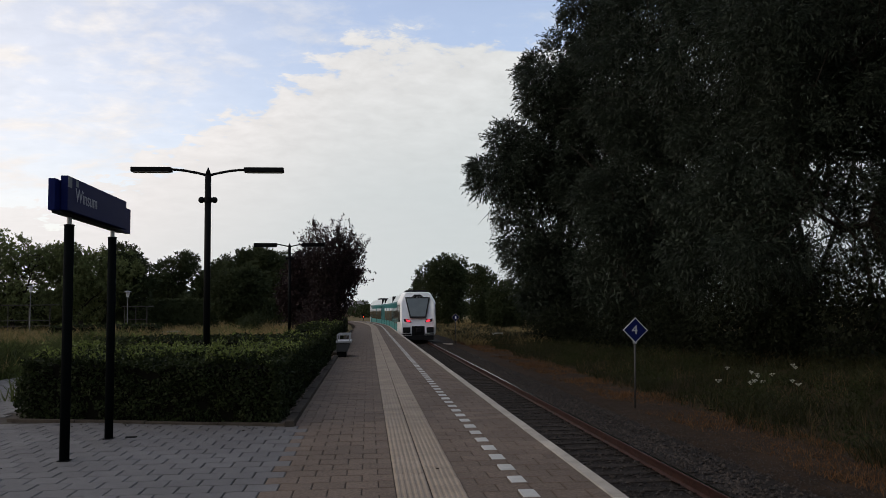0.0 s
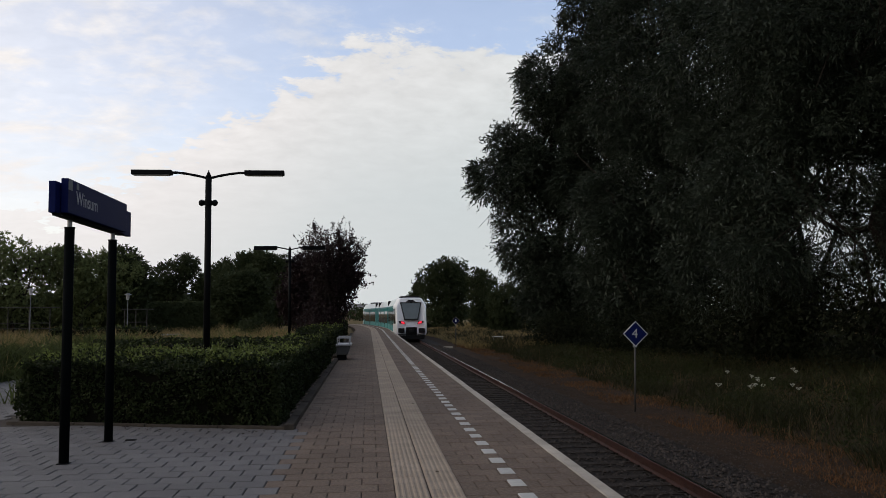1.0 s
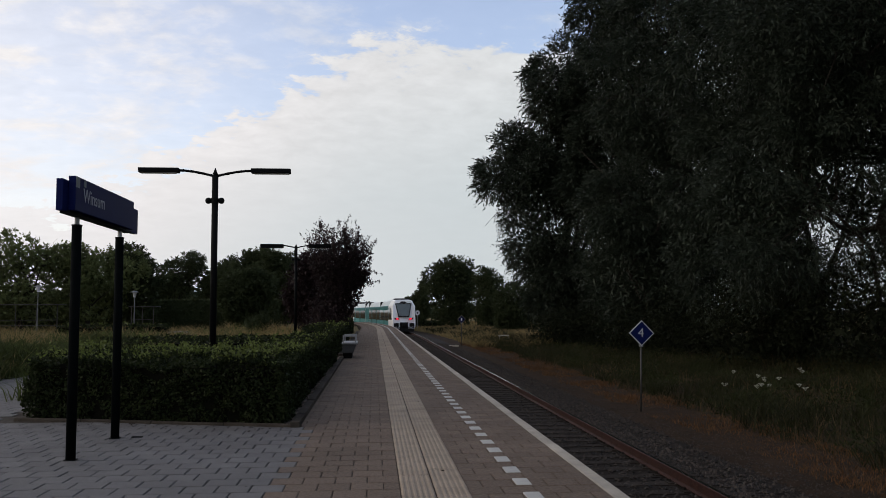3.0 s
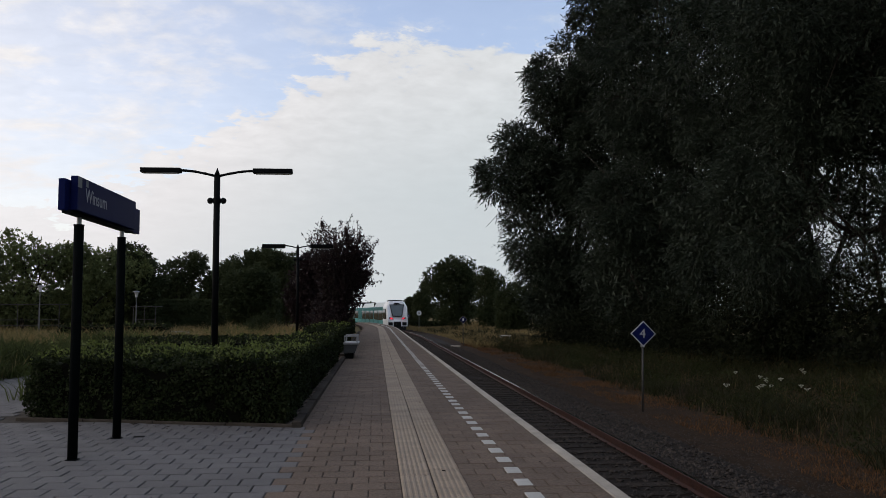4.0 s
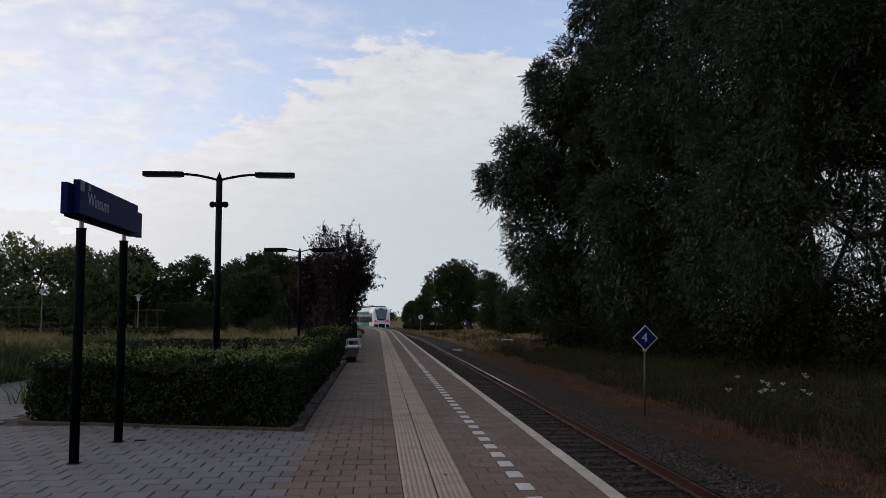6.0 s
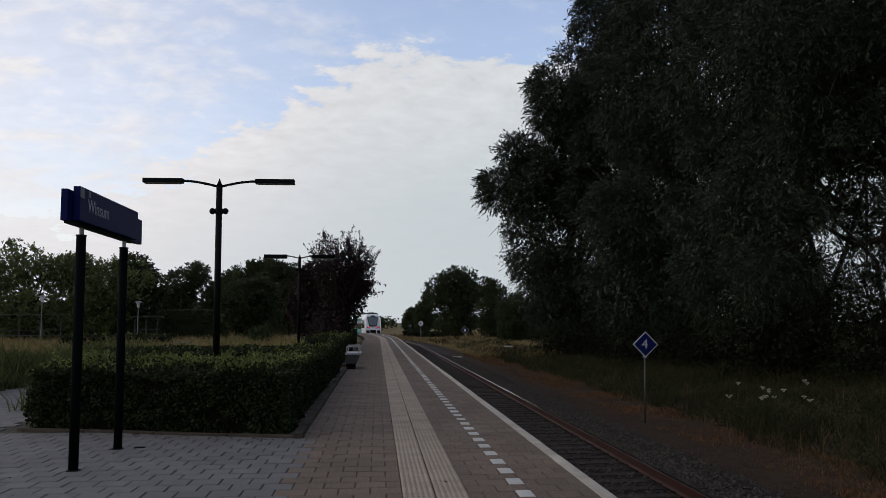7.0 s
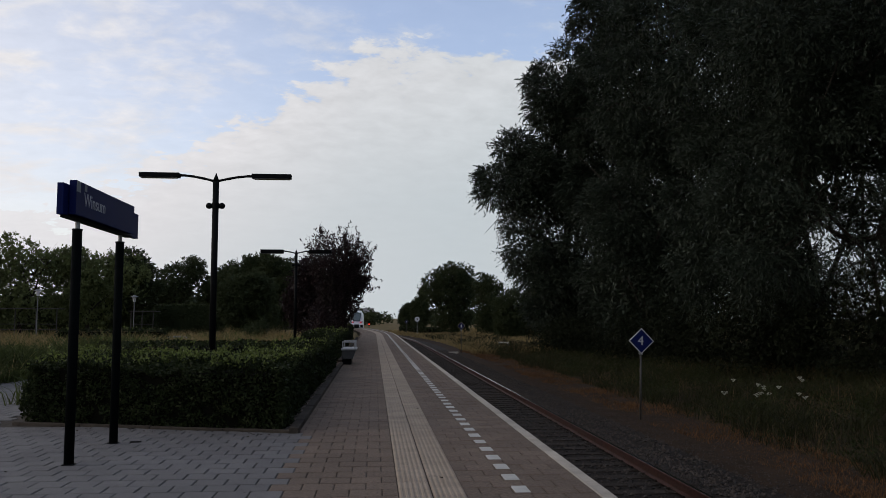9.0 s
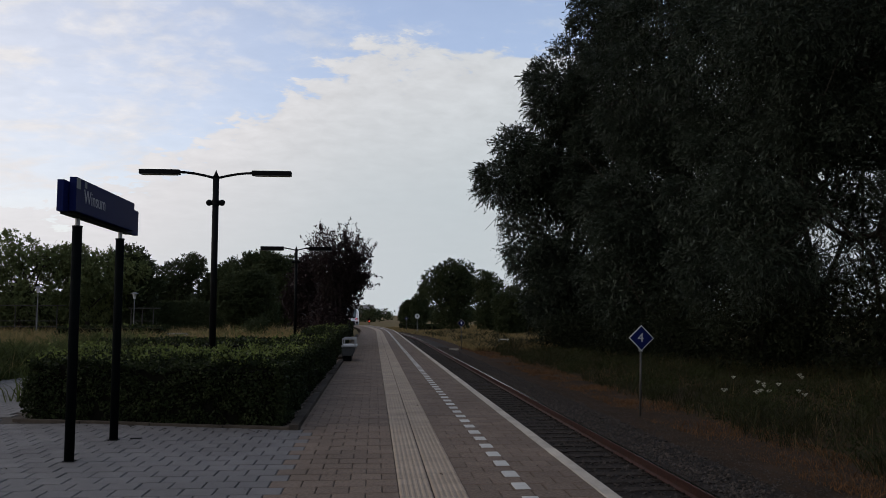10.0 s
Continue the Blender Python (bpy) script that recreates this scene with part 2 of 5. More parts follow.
M = dict(
    grey_tile=material("grey_paver", (0.106, 0.100, 0.099), 0.75, 0.14, 3, bump=0.5, bump_scale=240, island=0.10, obj_random=0.10, stain=0.25, spec=0.3),
    brown_tile=material("brown_paver", (0.132, 0.096, 0.073), 0.85, 0.40, 30, bump=0.8, bump_scale=130, island=0.12, obj_random=0.12, stain=0.35, spec=0.22),
    joint=material("sand_joint", (0.055, 0.046, 0.039), 0.95, 0.3, 12, spec=0.1),
    tactile=material("tactile_tile", (0.26, 0.205, 0.155), 0.8, 0.16, 5, bump=0.4, bump_scale=200, island=0.08, obj_random=0.08, stain=0.25, spec=0.3),
    white_tile=material("white_tile", (0.37, 0.36, 0.335), 0.7, 0.12, 8, bump=0.3, bump_scale=160, obj_random=0.08, island=0.05, stain=0.15),
    coping=material("pale_concrete", (0.33, 0.29, 0.24), 0.8, 0.25, 4, bump=0.5, bump_scale=120, obj_random=0.10, stain=0.3),
    concrete=material("old_concrete", (0.20, 0.19, 0.175), 0.9, 0.3, 3, bump=0.5, bump_scale=80, stain=0.3),
    kerb=material("kerb_concrete", (0.050, 0.041, 0.033), 0.95, 0.35, 6, bump=0.6, bump_scale=60, obj_random=0.2, stain=0.4, spec=0.1),
    ballast=material("ballast", (0.019, 0.014, 0.011), 0.9, 0.5, 14, bump=1.0, bump_scale=28, island=0.45, stain=0.3, spec=0.1),
    sleeper=material("weathered_sleeper", (0.029, 0.022, 0.017), 0.9, 0.35, 5, bump=0.6, bump_scale=70, obj_random=0.2, spec=0.12),
    rail=material("rusty_rail", (0.055, 0.021, 0.014), 0.65, 0.35, 9, bump=0.4, bump_scale=120, spec=0.2),
    rail_top=material("polished_rail", (0.42, 0.36, 0.32), 0.2, 0.2, 6, metal=1.0),
    soil=material("dry_verge", (0.042, 0.026, 0.017), 0.95, 0.4, 2.2, bump=1.0, bump_scale=20, second=(0.022, 0.015, 0.010), stain=0.4, spec=0.05),
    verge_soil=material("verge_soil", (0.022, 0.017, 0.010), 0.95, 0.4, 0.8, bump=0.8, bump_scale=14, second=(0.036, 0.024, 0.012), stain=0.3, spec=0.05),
    meadow=material("meadow_soil", (0.085, 0.066, 0.03), 0.95, 0.4, 0.35, bump=0.8, bump_scale=14, second=(0.13, 0.095, 0.045), stain=0.3, spec=0.05),
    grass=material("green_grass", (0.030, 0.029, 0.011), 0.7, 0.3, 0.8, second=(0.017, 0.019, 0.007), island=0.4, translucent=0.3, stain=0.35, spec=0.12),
    straw=material("dry_grass", (0.11, 0.075, 0.038), 0.8, 0.25, 0.7, second=(0.07, 0.05, 0.026), island=0.35, translucent=0.3, stain=0.3, spec=0.12),
    field_green=material("rank_green_grass", (0.085, 0.10, 0.03), 0.7, 0.3, 0.8, second=(0.048, 0.064, 0.02), island=0.35, translucent=0.3, stain=0.3, spec=0.12),
    rank_green=material("dark_rank_grass", (0.055, 0.068, 0.021), 0.7, 0.3, 0.8, second=(0.034, 0.045, 0.014), island=0.35, translucent=0.3, stain=0.3, spec=0.1),
    pale_straw=material("pale_straw_grass", (0.26, 0.185, 0.09), 0.85, 0.2, 0.5, second=(0.16, 0.125, 0.055), island=0.18, translucent=0.3, stain=0.35, spec=0.1),
    stone=material("crushed_stone", (0.031, 0.022, 0.016), 0.75, 0.4, 14, island=0.8, spec=0.35),
    rust_grass=material("orange_dry_grass", (0.135, 0.066, 0.029), 0.85, 0.3, 1.5, second=(0.085, 0.05, 0.025), island=0.35, translucent=0.2, spec=0.12),
    hedge=material("hedge_leaves", (0.024, 0.032, 0.011), 0.6, 0.3, 5.0, second=(0.011, 0.016, 0.006), translucent=0.22, stain=0.25, spec=0.08, island=0.3),
    hedge_new=material("fresh_hedge_leaves", (0.10, 0.125, 0.034), 0.5, 0.25, 2.0, island=0.35, translucent=0.35, spec=0.12),
    # Near-black colour standing in for the shade inside a hedge.
    hedge_shade=material("hedge_inner_shade", (0.006, 0.006, 0.004), 0.95, 0.4, 20, spec=0.02),
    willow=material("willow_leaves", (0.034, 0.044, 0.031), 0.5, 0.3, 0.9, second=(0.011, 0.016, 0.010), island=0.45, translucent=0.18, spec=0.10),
    dark_leaf=material("dark_leaves", (0.045, 0.055, 0.025), 0.65, 0.2, 0.5, second=(0.03, 0.039, 0.018), island=0.18, translucent=0.3, spec=0.05),
    # Leaf colour darkened to carry the shade under the willows.
    shaded_bush_leaf=material("shaded_bush_leaves", (0.013, 0.016, 0.008), 0.65, 0.3, 0.8, second=(0.008, 0.010, 0.005), island=0.3, translucent=0.1, spec=0.05),
    mid_leaf=material("green_leaves", (0.125, 0.145, 0.058), 0.65, 0.2, 0.4, second=(0.085, 0.105, 0.042), island=0.15, translucent=0.35, spec=0.05),
    purple=material("purple_leaves", (0.022, 0.011, 0.012), 0.55, 0.35, 1.0, second=(0.013, 0.008, 0.008), island=0.35, translucent=0.15, spec=0.12),
    bark=material("bark", (0.028, 0.023, 0.019), 0.95, 0.4, 6, bump=0.9, bump_scale=30, spec=0.1),
    black=material("black_painted_steel", (0.004, 0.0045, 0.005), 0.6, 0.25, 10, bump=0.1, bump_scale=300, spec=0.06),
    black_green=material("dark_green_post_paint", (0.002, 0.003, 0.0033), 0.75, 0.25, 10, bump=0.1, bump_scale=300, spec=0.02),
    navy=material("blue_sign_enamel", (0.004, 0.008, 0.055), 0.45, 0.08, 4, stain=0.1, spec=0.05),
    white=material("white_sign_enamel", (0.55, 0.55, 0.55), 0.4, 0.05, 6),
    sign_letter=material("weathered_white_lettering", (0.34, 0.34, 0.35), 0.5, 0.1, 6),
    galvanised=material("galvanised_steel", (0.22, 0.23, 0.23), 0.5, 0.2, 12, metal=0.6),
    old_post=material("weathered_post", (0.036, 0.033, 0.03), 0.7, 0.3, 14),
    diffuser=material("lamp_glass", (0.10, 0.10, 0.10), 0.25, 0.1, 8),
    t_white=material("white_train_paint", (0.78, 0.79, 0.80), 0.3, 0.05, 2, stain=0.06),
    t_teal=material("teal_train_paint", (0.010, 0.125, 0.13), 0.45, 0.06, 2, stain=0.08, spec=0.03),
    t_pale=material("pale_teal_paint", (0.07, 0.26, 0.255), 0.45, 0.06, 2, stain=0.08, spec=0.03),
    t_grey=material("pale_train_roof", (0.48, 0.55, 0.56), 0.3, 0.1, 2, stain=0.12),
    t_dark=material("dark_underframe", (0.015, 0.015, 0.016), 0.7, 0.3, 6, spec=0.1),
    t_glass=material("tinted_train_glass", (0.005, 0.006, 0.007), 0.06, 0.05, 2, spec=0.015),
    # Base colour lifted to hold a pale reflection of the sky.
    t_screen_sheen=material("windscreen_sky_sheen", (0.09, 0.11, 0.11), 0.08, 0.1, 2, spec=0.7),
    red=material("red_tail_light", (1.0, 0.03, 0.06), 0.3, 0.0, 2, emit=0.8),
    red_signal=material("red_signal_light", (1.0, 0.06, 0.03), 0.3, 0.0, 2, emit=2.0),
    bench_slab=material("pale_bench_slab", (0.42, 0.42, 0.41), 0.55, 0.12, 6, stain=0.15),
    bench_steel=material("grey_bench_steel", (0.22, 0.225, 0.23), 0.5, 0.15, 6, stain=0.2),
    bench_base=material("grey_bench_base", (0.022, 0.0225, 0.023), 0.6, 0.15, 6, stain=0.2),
    lantern_post=material("grey_lantern_paint", (0.11, 0.115, 0.115), 0.6, 0.15, 10),
    weed=material("weed_leaves", (0.030, 0.038, 0.012), 0.65, 0.3, 0.9, second=(0.018, 0.021, 0.007), island=0.4, translucent=0.25, stain=0.3, spec=0.08),
    flower=material("white_umbels", (0.36, 0.36, 0.31), 0.8, 0.15, 20, translucent=0.2),
    brick=material("dark_brick", (0.10, 0.06, 0.045), 0.9, 0.3, 4),
    rooftile=material("roof_tiles", (0.16, 0.15, 0.15), 0.8, 0.3, 3),
    pane=material("window_pane", (0.03, 0.035, 0.04), 0.08, 0.1, 2),
    car_paint=material("silver_car_paint", (0.26, 0.27, 0.28), 0.25, 0.05, 3, metal=0.3),
    rubber=material("tyre_rubber", (0.015, 0.015, 0.015), 0.8, 0.2, 9),
)


# ---- mesh helpers ----
def finish(name, bm, mat, parent=None, label="", smooth=False):
    me = bpy.data.meshes.new(name)
    bm.normal_update()
    bm.to_mesh(me)
    bm.free()
    if smooth:
        me.polygons.foreach_set("use_smooth", [True] * len(me.polygons))
    for k in (mat if isinstance(mat, (list, tuple)) else [mat]):
        me.materials.append(k)
    ob = new(name, me)
    if parent is not None:
        ob.parent = parent
    if label:
        tagged(ob, label)
    return ob


def part(name, bm, mat, parent, label="", smooth=False):
    return finish(name, bm, mat, parent, label, smooth)


def thing(name, x, y, z, label, category, rz=0, group=""):
    e = new(name)
    e.empty_display_size = 0.2
    e.matrix_basis = pose(x, y, z, 0, 0, rz)
    return tagged(e, label, category, group)


def box(bm, x0, x1, y0, y1, z0, z1, bevel=0.0, m=None):
    r = bmesh.ops.create_cube(bm, size=1)
    vs = r["verts"]
    for v in vs:
        v.co = Vector(((v.co.x + 0.5) * (x1 - x0) + x0, (v.co.y + 0.5) * (y1 - y0) + y0, (v.co.z + 0.5) * (z1 - z0) + z0))
    if bevel:
        es = list({e for v in vs for e in v.link_edges})
        r = bmesh.ops.bevel(bm, geom=es, offset=bevel, segments=2, affect="EDGES", profile=0.7)
        vs = list({v for f in r["faces"] for v in f.verts} | {v for v in vs if v.is_valid})
    if m is not None:
        bmesh.ops.transform(bm, matrix=m, verts=vs)
    return vs


def tube(bm, a, b, r0, r1=None, n=12):
    r1 = r0 if r1 is None else r1
    a, b = Vector(a), Vector(b)
    d = b - a
    r = bmesh.ops.create_cone(bm, cap_ends=True, segments=n, radius1=r0, radius2=r1, depth=d.length)
    m = Matrix.Translation((a + b) / 2) @ d.to_track_quat("Z", "Y").to_matrix().to_4x4()
    bmesh.ops.transform(bm, matrix=m, verts=r["verts"])
    return r["verts"]


def bmbox(*a, **k):
    bm = bmesh.new()
    box(bm, *a, **k)
    return bm


def bmtube(*a, **k):
    bm = bmesh.new()
    tube(bm, *a, **k)
    return bm


def raw(name, verts, faces, mat, parent=None, smooth=False):
    me = bpy.data.meshes.new(name)
    me.from_pydata(np.asarray(verts).tolist(), [], np.asarray(faces).tolist() if not isinstance(faces, list) else faces)
    for k in (mat if isinstance(mat, (list, tuple)) else [mat]):
        me.materials.append(k)
    if smooth:
        me.polygons.foreach_set("use_smooth", [True] * len(me.polygons))
    ob = new(name, me)
    if parent is not None:
        ob.parent = parent
    return ob


def quads(name, verts, mat, parent=None):
    """A mesh of loose four-cornered faces from an array (n, 4, 3)."""
    n = len(verts)
    me = bpy.data.meshes.new(name)
    me.vertices.add(n * 4)
    me.vertices.foreach_set("co", np.ascontiguousarray(verts, dtype=np.float32).reshape(-1))
    me.loops.add(n * 4)
    me.loops.foreach_set("vertex_index", np.arange(n * 4, dtype=np.int32))
    me.polygons.add(n)
    me.polygons.foreach_set("loop_start", np.arange(0, n * 4, 4, dtype=np.int32))
    me.update(calc_edges=True)
    me.materials.append(mat)
    ob = new(name, me)
    if parent is not None:
        ob.parent = parent
    return ob


def lettering(name, text, size, mat, parent, m, depth=0.003, label=""):
    c = bpy.data.curves.new(name, "FONT")
    c.body, c.size, c.extrude = text, size, depth
    c.align_x, c.align_y = "LEFT", "CENTER"
    tmp = new(name, c)
    me = bpy.data.meshes.new_from_object(tmp.evaluated_get(bpy.context.evaluated_depsgraph_get()))
    bpy.data.objects.remove(tmp)
    me.materials.clear()
    me.materials.append(mat)
    ob = new(name, me)
    ob.parent = parent
    ob.matrix_basis = m
    return tagged(ob, label)


# ---- the line of the track: straight, then a curve to the left ----
TRACK_X, BEND, RADIUS, BEND_END = 3.78, 78.0, 430.0, 135.0
RAIL_TOP = -0.80
PLATFORM_END = 130.0


def along(s, off=0.0):
    """Place and heading (radians to the left) at s metres along the track and off metres to its right."""
    if s <= BEND:
        x, y, a = TRACK_X, s, 0.0
    else:
        a = (min(s, BEND_END) - BEND) / RADIUS
        x, y = TRACK_X - RADIUS * (1 - math.cos(a)), BEND + RADIUS * math.sin(a)
        if s > BEND_END:
            x, y = x - math.sin(a) * (s - BEND_END), y + math.cos(a) * (s - BEND_END)
    return x + off * math.cos(a), y + off * math.sin(a), a


def lateral(x, y):
    """Metres to the right of the track's middle."""
    if y <= BEND:
        return x - TRACK_X
    a = (BEND_END - BEND) / RADIUS
    cx = TRACK_X - RADIUS
    if math.atan2(y - BEND, x - cx) < a:
        return math.hypot(x - cx, y - BEND) - RADIUS
    ex, ey, ea = along(BEND_END)
    return (x - ex) * math.cos(ea) + (y - ey) * math.sin(ea)


def sweep(name, section, s0, s1, step, mat, parent=None, closed=True, smooth=False):
    """A section of (offset, height) points carried along the track."""
    n = max(2, int(math.ceil((s1 - s0) / step)) + 1)
    vs, fs, k = [], [], len(section)
    for i in range(n):
        s = s0 + (s1 - s0) * i / (n - 1)
        for off, z in section:
            x, y, _ = along(s, off)
            vs.append((x, y, z))
    for i in range(n - 1):
        for j in range(k if closed else k - 1):
            a, b = i * k + j, i * k + (j + 1) % k
            fs.append((a, b, b + k, a + k))
    if closed:
        fs.append(tuple(range(k)))
        fs.append(tuple(range((n - 1) * k, n * k))[::-1])
    ob = raw(name, vs, fs, mat, parent, smooth)
    bm = bmesh.new()
    bm.from_mesh(ob.data)
    bmesh.ops.recalc_face_normals(bm, faces=bm.faces)
    bm.to_mesh(ob.data)
    bm.free()
    return ob


# ---- ground ----
def ground_height(x, y):
    l = lateral(x, y)
    wide = 0.4 if y < PLATFORM_END - 2 else 5.0
    k = min(1, max(0, (l + 4.9 + wide) / wide))
    k = k * k * (3 - 2 * k)
    z = -0.10 + k * (-1.10 + 0.10)
    if l > 4.5:
        z += 0.10 * noise.noise(Vector((x * 0.16, y * 0.16, 3.0))) * min(1, (l - 4.5) / 4)
        z += min(0.5, max(0, l - 8) * 0.03)
    if -30 < x < -9 and 55 < y < 70:
        k = min(1, max(0, (y - 55) / 4)) * min(1, max(0, (70 - y) / 4)) * min(1, max(0, (-9 - x) / 3)) * min(1, max(0, (x + 30) / 3))
        z -= 1.15 * k * k * (3 - 2 * k)
    if l < -9 and y > 15:
        z += 0.16 * noise.noise(Vector((x * 0.12, y * 0.12, 7.0)))
    return z


def build_ground():
    xs = [-3000, -1500, -700, -350, -200, -120, -80, -60, -50] + [-45 + 1.5 * i for i in range(21)] + [-14 + 0.5 * i for i in range(69)] \
        + [22, 24, 27, 30, 35, 42, 55, 80, 120, 200, 350, 700, 1500, 3000]
    ys = [-3000, -1000, -300, -100, -40, -15, -5] + [0.75 * i for i in range(0, 60)] + [45 + 1.5 * i for i in range(100)] \
        + [200, 215, 240, 280, 350, 500, 800, 1500, 3000]
    xs = sorted(set(xs))
    vs = [(x, y, ground_height(x, y)) for y in ys for x in xs]
    n = len(xs)
    fs = [(j * n + i, j * n + i + 1, (j + 1) * n + i + 1, (j + 1) * n + i) for j in range(len(ys) - 1) for i in range(n - 1)]
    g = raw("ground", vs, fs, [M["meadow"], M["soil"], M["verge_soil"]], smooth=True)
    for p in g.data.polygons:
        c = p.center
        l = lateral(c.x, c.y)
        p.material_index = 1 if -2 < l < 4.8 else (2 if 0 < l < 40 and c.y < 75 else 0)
    return tagged(g, "meadow soil with dry patches beside the railway", "ground", kind="structure")


build_ground()

# ---- platform ----
EDGE = 2.17 - TRACK_X            # platform edge, measured from the track's middle
LEFT = -1.07 - TRACK_X
platform = sweep("pavement_platform", [(LEFT, -1.2), (LEFT, -0.014), (EDGE - 0.002, -0.014), (EDGE - 0.002, -0.12), (EDGE - 0.10, -0.13), (EDGE - 0.10, -1.2)],
                 -30, PLATFORM_END, 2.0, M["joint"])
tagged(platform, "paved station platform with tactile strip and pale edge", "platform", kind="structure")
wall = sweep("wall_platform_edge", [(EDGE - 0.098, -1.2), (EDGE - 0.098, -0.135), (EDGE - 0.05, -0.135), (EDGE - 0.05, -1.2)], -30, PLATFORM_END, 2.0, M["concrete"])
tagged(wall, "weathered concrete wall under the platform edge", "platform wall", kind="structure")
bm = bmesh.new()
box(bm, -14, -1.075, -30, 30, -0.30, -0.014)
square = finish("pavement_square", bm, M["joint"])
tagged(square, "grey concrete paving beside the platform", "pavement", kind="structure")


# ---- track ----
bed = sweep("track_bed", [(-1.58, -1.3), (-1.58, -1.02), (-1.3, -1.0), (1.5, -1.0), (2.0, -1.02), (2.8, -1.15), (2.8, -1.3)], -10, 420, 2.5, M["ballast"])
tagged(bed, "dark crushed-stone ballast bed of a single track", "ballast", kind="structure")
PROFILE = [(-0.07, -0.172), (-0.07, -0.16), (-0.012, -0.142), (-0.010, -0.05), (-0.036, -0.036), (-0.036, -0.006), (-0.028, 0.0),
           (0.028, 0.0), (0.036, -0.006), (0.036, -0.036), (0.010, -0.05), (0.012, -0.142), (0.07, -0.16), (0.07, -0.172)]
for side in (-0.7535, 0.7535):
    r = sweep("rail", [(side + a, RAIL_TOP + b) for a, b in PROFILE], -10, 400, 2.0, [M["rail"], M["rail_top"]])
    for p in r.data.polygons:
        if p.normal.z > 0.9 and abs(p.center.z - RAIL_TOP) < 0.004:
            p.material_index = 1
    tagged(r, "rust-brown steel rail with a worn running surface", "rail", "rails of the track")


# ---- trees, hedges, grass ----
def leaf_quads(c, size, rng, droop=0.3, aspect=0.45, up=0.0):
    n = len(c)
    a = rng.normal(size=(n, 3))
    a[:, 2] += -droop * 2 + up * 2
    a /= np.linalg.norm(a, axis=1)[:, None] + 1e-9
    b = np.cross(a, rng.normal(size=(n, 3)))
    b /= np.linalg.norm(b, axis=1)[:, None] + 1e-9
    ln = size * rng.uniform(0.6, 1.3, (n, 1)) * 0.5
    a, b = a * ln, b * ln * aspect
    return np.stack([c - a, c + b - a * 0.1, c + a, c - b - a * 0.1], 1)


def crown_points(lobes, n, rng, per=30, clump=0.5, shell=0.45, rough=0.35, droop=0.0):
    """Leaf places in clumps through lobes (x, y, z, rx, ry, rz), thicker to the outside."""
    lobes = np.array(lobes, float)
    w = lobes[:, 3] * lobes[:, 4] + lobes[:, 4] * lobes[:, 5] + lobes[:, 3] * lobes[:, 5]
    pick = rng.choice(len(lobes), size=max(1, n // per), p=w / w.sum())
    d = rng.normal(size=(len(pick), 3))
    d /= np.linalg.norm(d, axis=1)[:, None]
    r = shell + (1 - shell) * rng.uniform(0, 1, len(pick)) ** 0.6
    bumpy = np.array([noise.noise(Vector(v * 1.7 + lobes[k, :3] * 0.31)) + 0.5 * noise.noise(Vector(v * 4.1 + lobes[k, :3])) for v, k in zip(d, pick)])
    r = r * (1 + rough * bumpy)
    c = lobes[pick, :3] + d * r[:, None] * lobes[pick, 3:]
    p = np.repeat(c, per, 0)
    o = rng.normal(size=p.shape) * clump
    if droop:
        o[:, 2] = o[:, 2] * 0.7 - np.abs(rng.normal(size=len(p))) * droop
        o[:, :2] *= 0.7
    return p + o


def limb(bm, a, b, r0, r1, rng, bend=0.12, n=4, seg=7):
    a, b = Vector(a), Vector(b)
    pts = [a.lerp(b, i / n) + (Vector(rng.normal(size=3)) * bend * (b - a).length * 0.5 if 0 < i < n else Vector()) for i in range(n + 1)]
    for i in range(n):
        tube(bm, pts[i], pts[i + 1] + (pts[i + 1] - pts[i]) * 0.04, r0 + (r1 - r0) * i / n, r0 + (r1 - r0) * (i + 1) / n, seg)
    return pts


def skeleton(t, lob, trunk, fork, twigs, reach, rng):
    """Trunk, limbs and twigs of a tree as one part. Returns the stretches of its twigs."""
    top = (lob[:, 2] + lob[:, 5] * 0.6).max()
    bm = bmesh.new()
    ax, ay = lob[:, 0].mean() * 0.5, lob[:, 1].mean() * 0.5
    stem = limb(bm, (0, 0, -0.3), (ax, ay, top * 0.75), trunk, trunk * 0.3, rng, 0.05, 6, 9)
    runs = []
    for k in range(twigs):
        lb = lob[rng.integers(len(lob))]
        d = rng.normal(size=3)
        d /= np.linalg.norm(d)
        tip = lb[:3] + d * lb[3:] * rng.uniform(*reach)
        f = rng.uniform(fork, 0.95)
        base = stem[min(5, int(f * 6))]
        mid = limb(bm, base, tip, trunk * 0.32, trunk * 0.05, rng, 0.16, 4, 6)
        runs += list(zip(mid[1:], mid[2:]))
        for _ in range(3):
            sub = limb(bm, mid[rng.integers(1, 4)], Vector(tip) + Vector(rng.normal(size=3)) * 0.25 * float(lb[3:].mean()), trunk * 0.10, trunk * 0.025, rng, 0.15, 3, 5)
            runs += list(zip(sub, sub[1:]))
    part("trunk", bm, M["bark"], t, "dark bark trunk and limbs")
    return runs


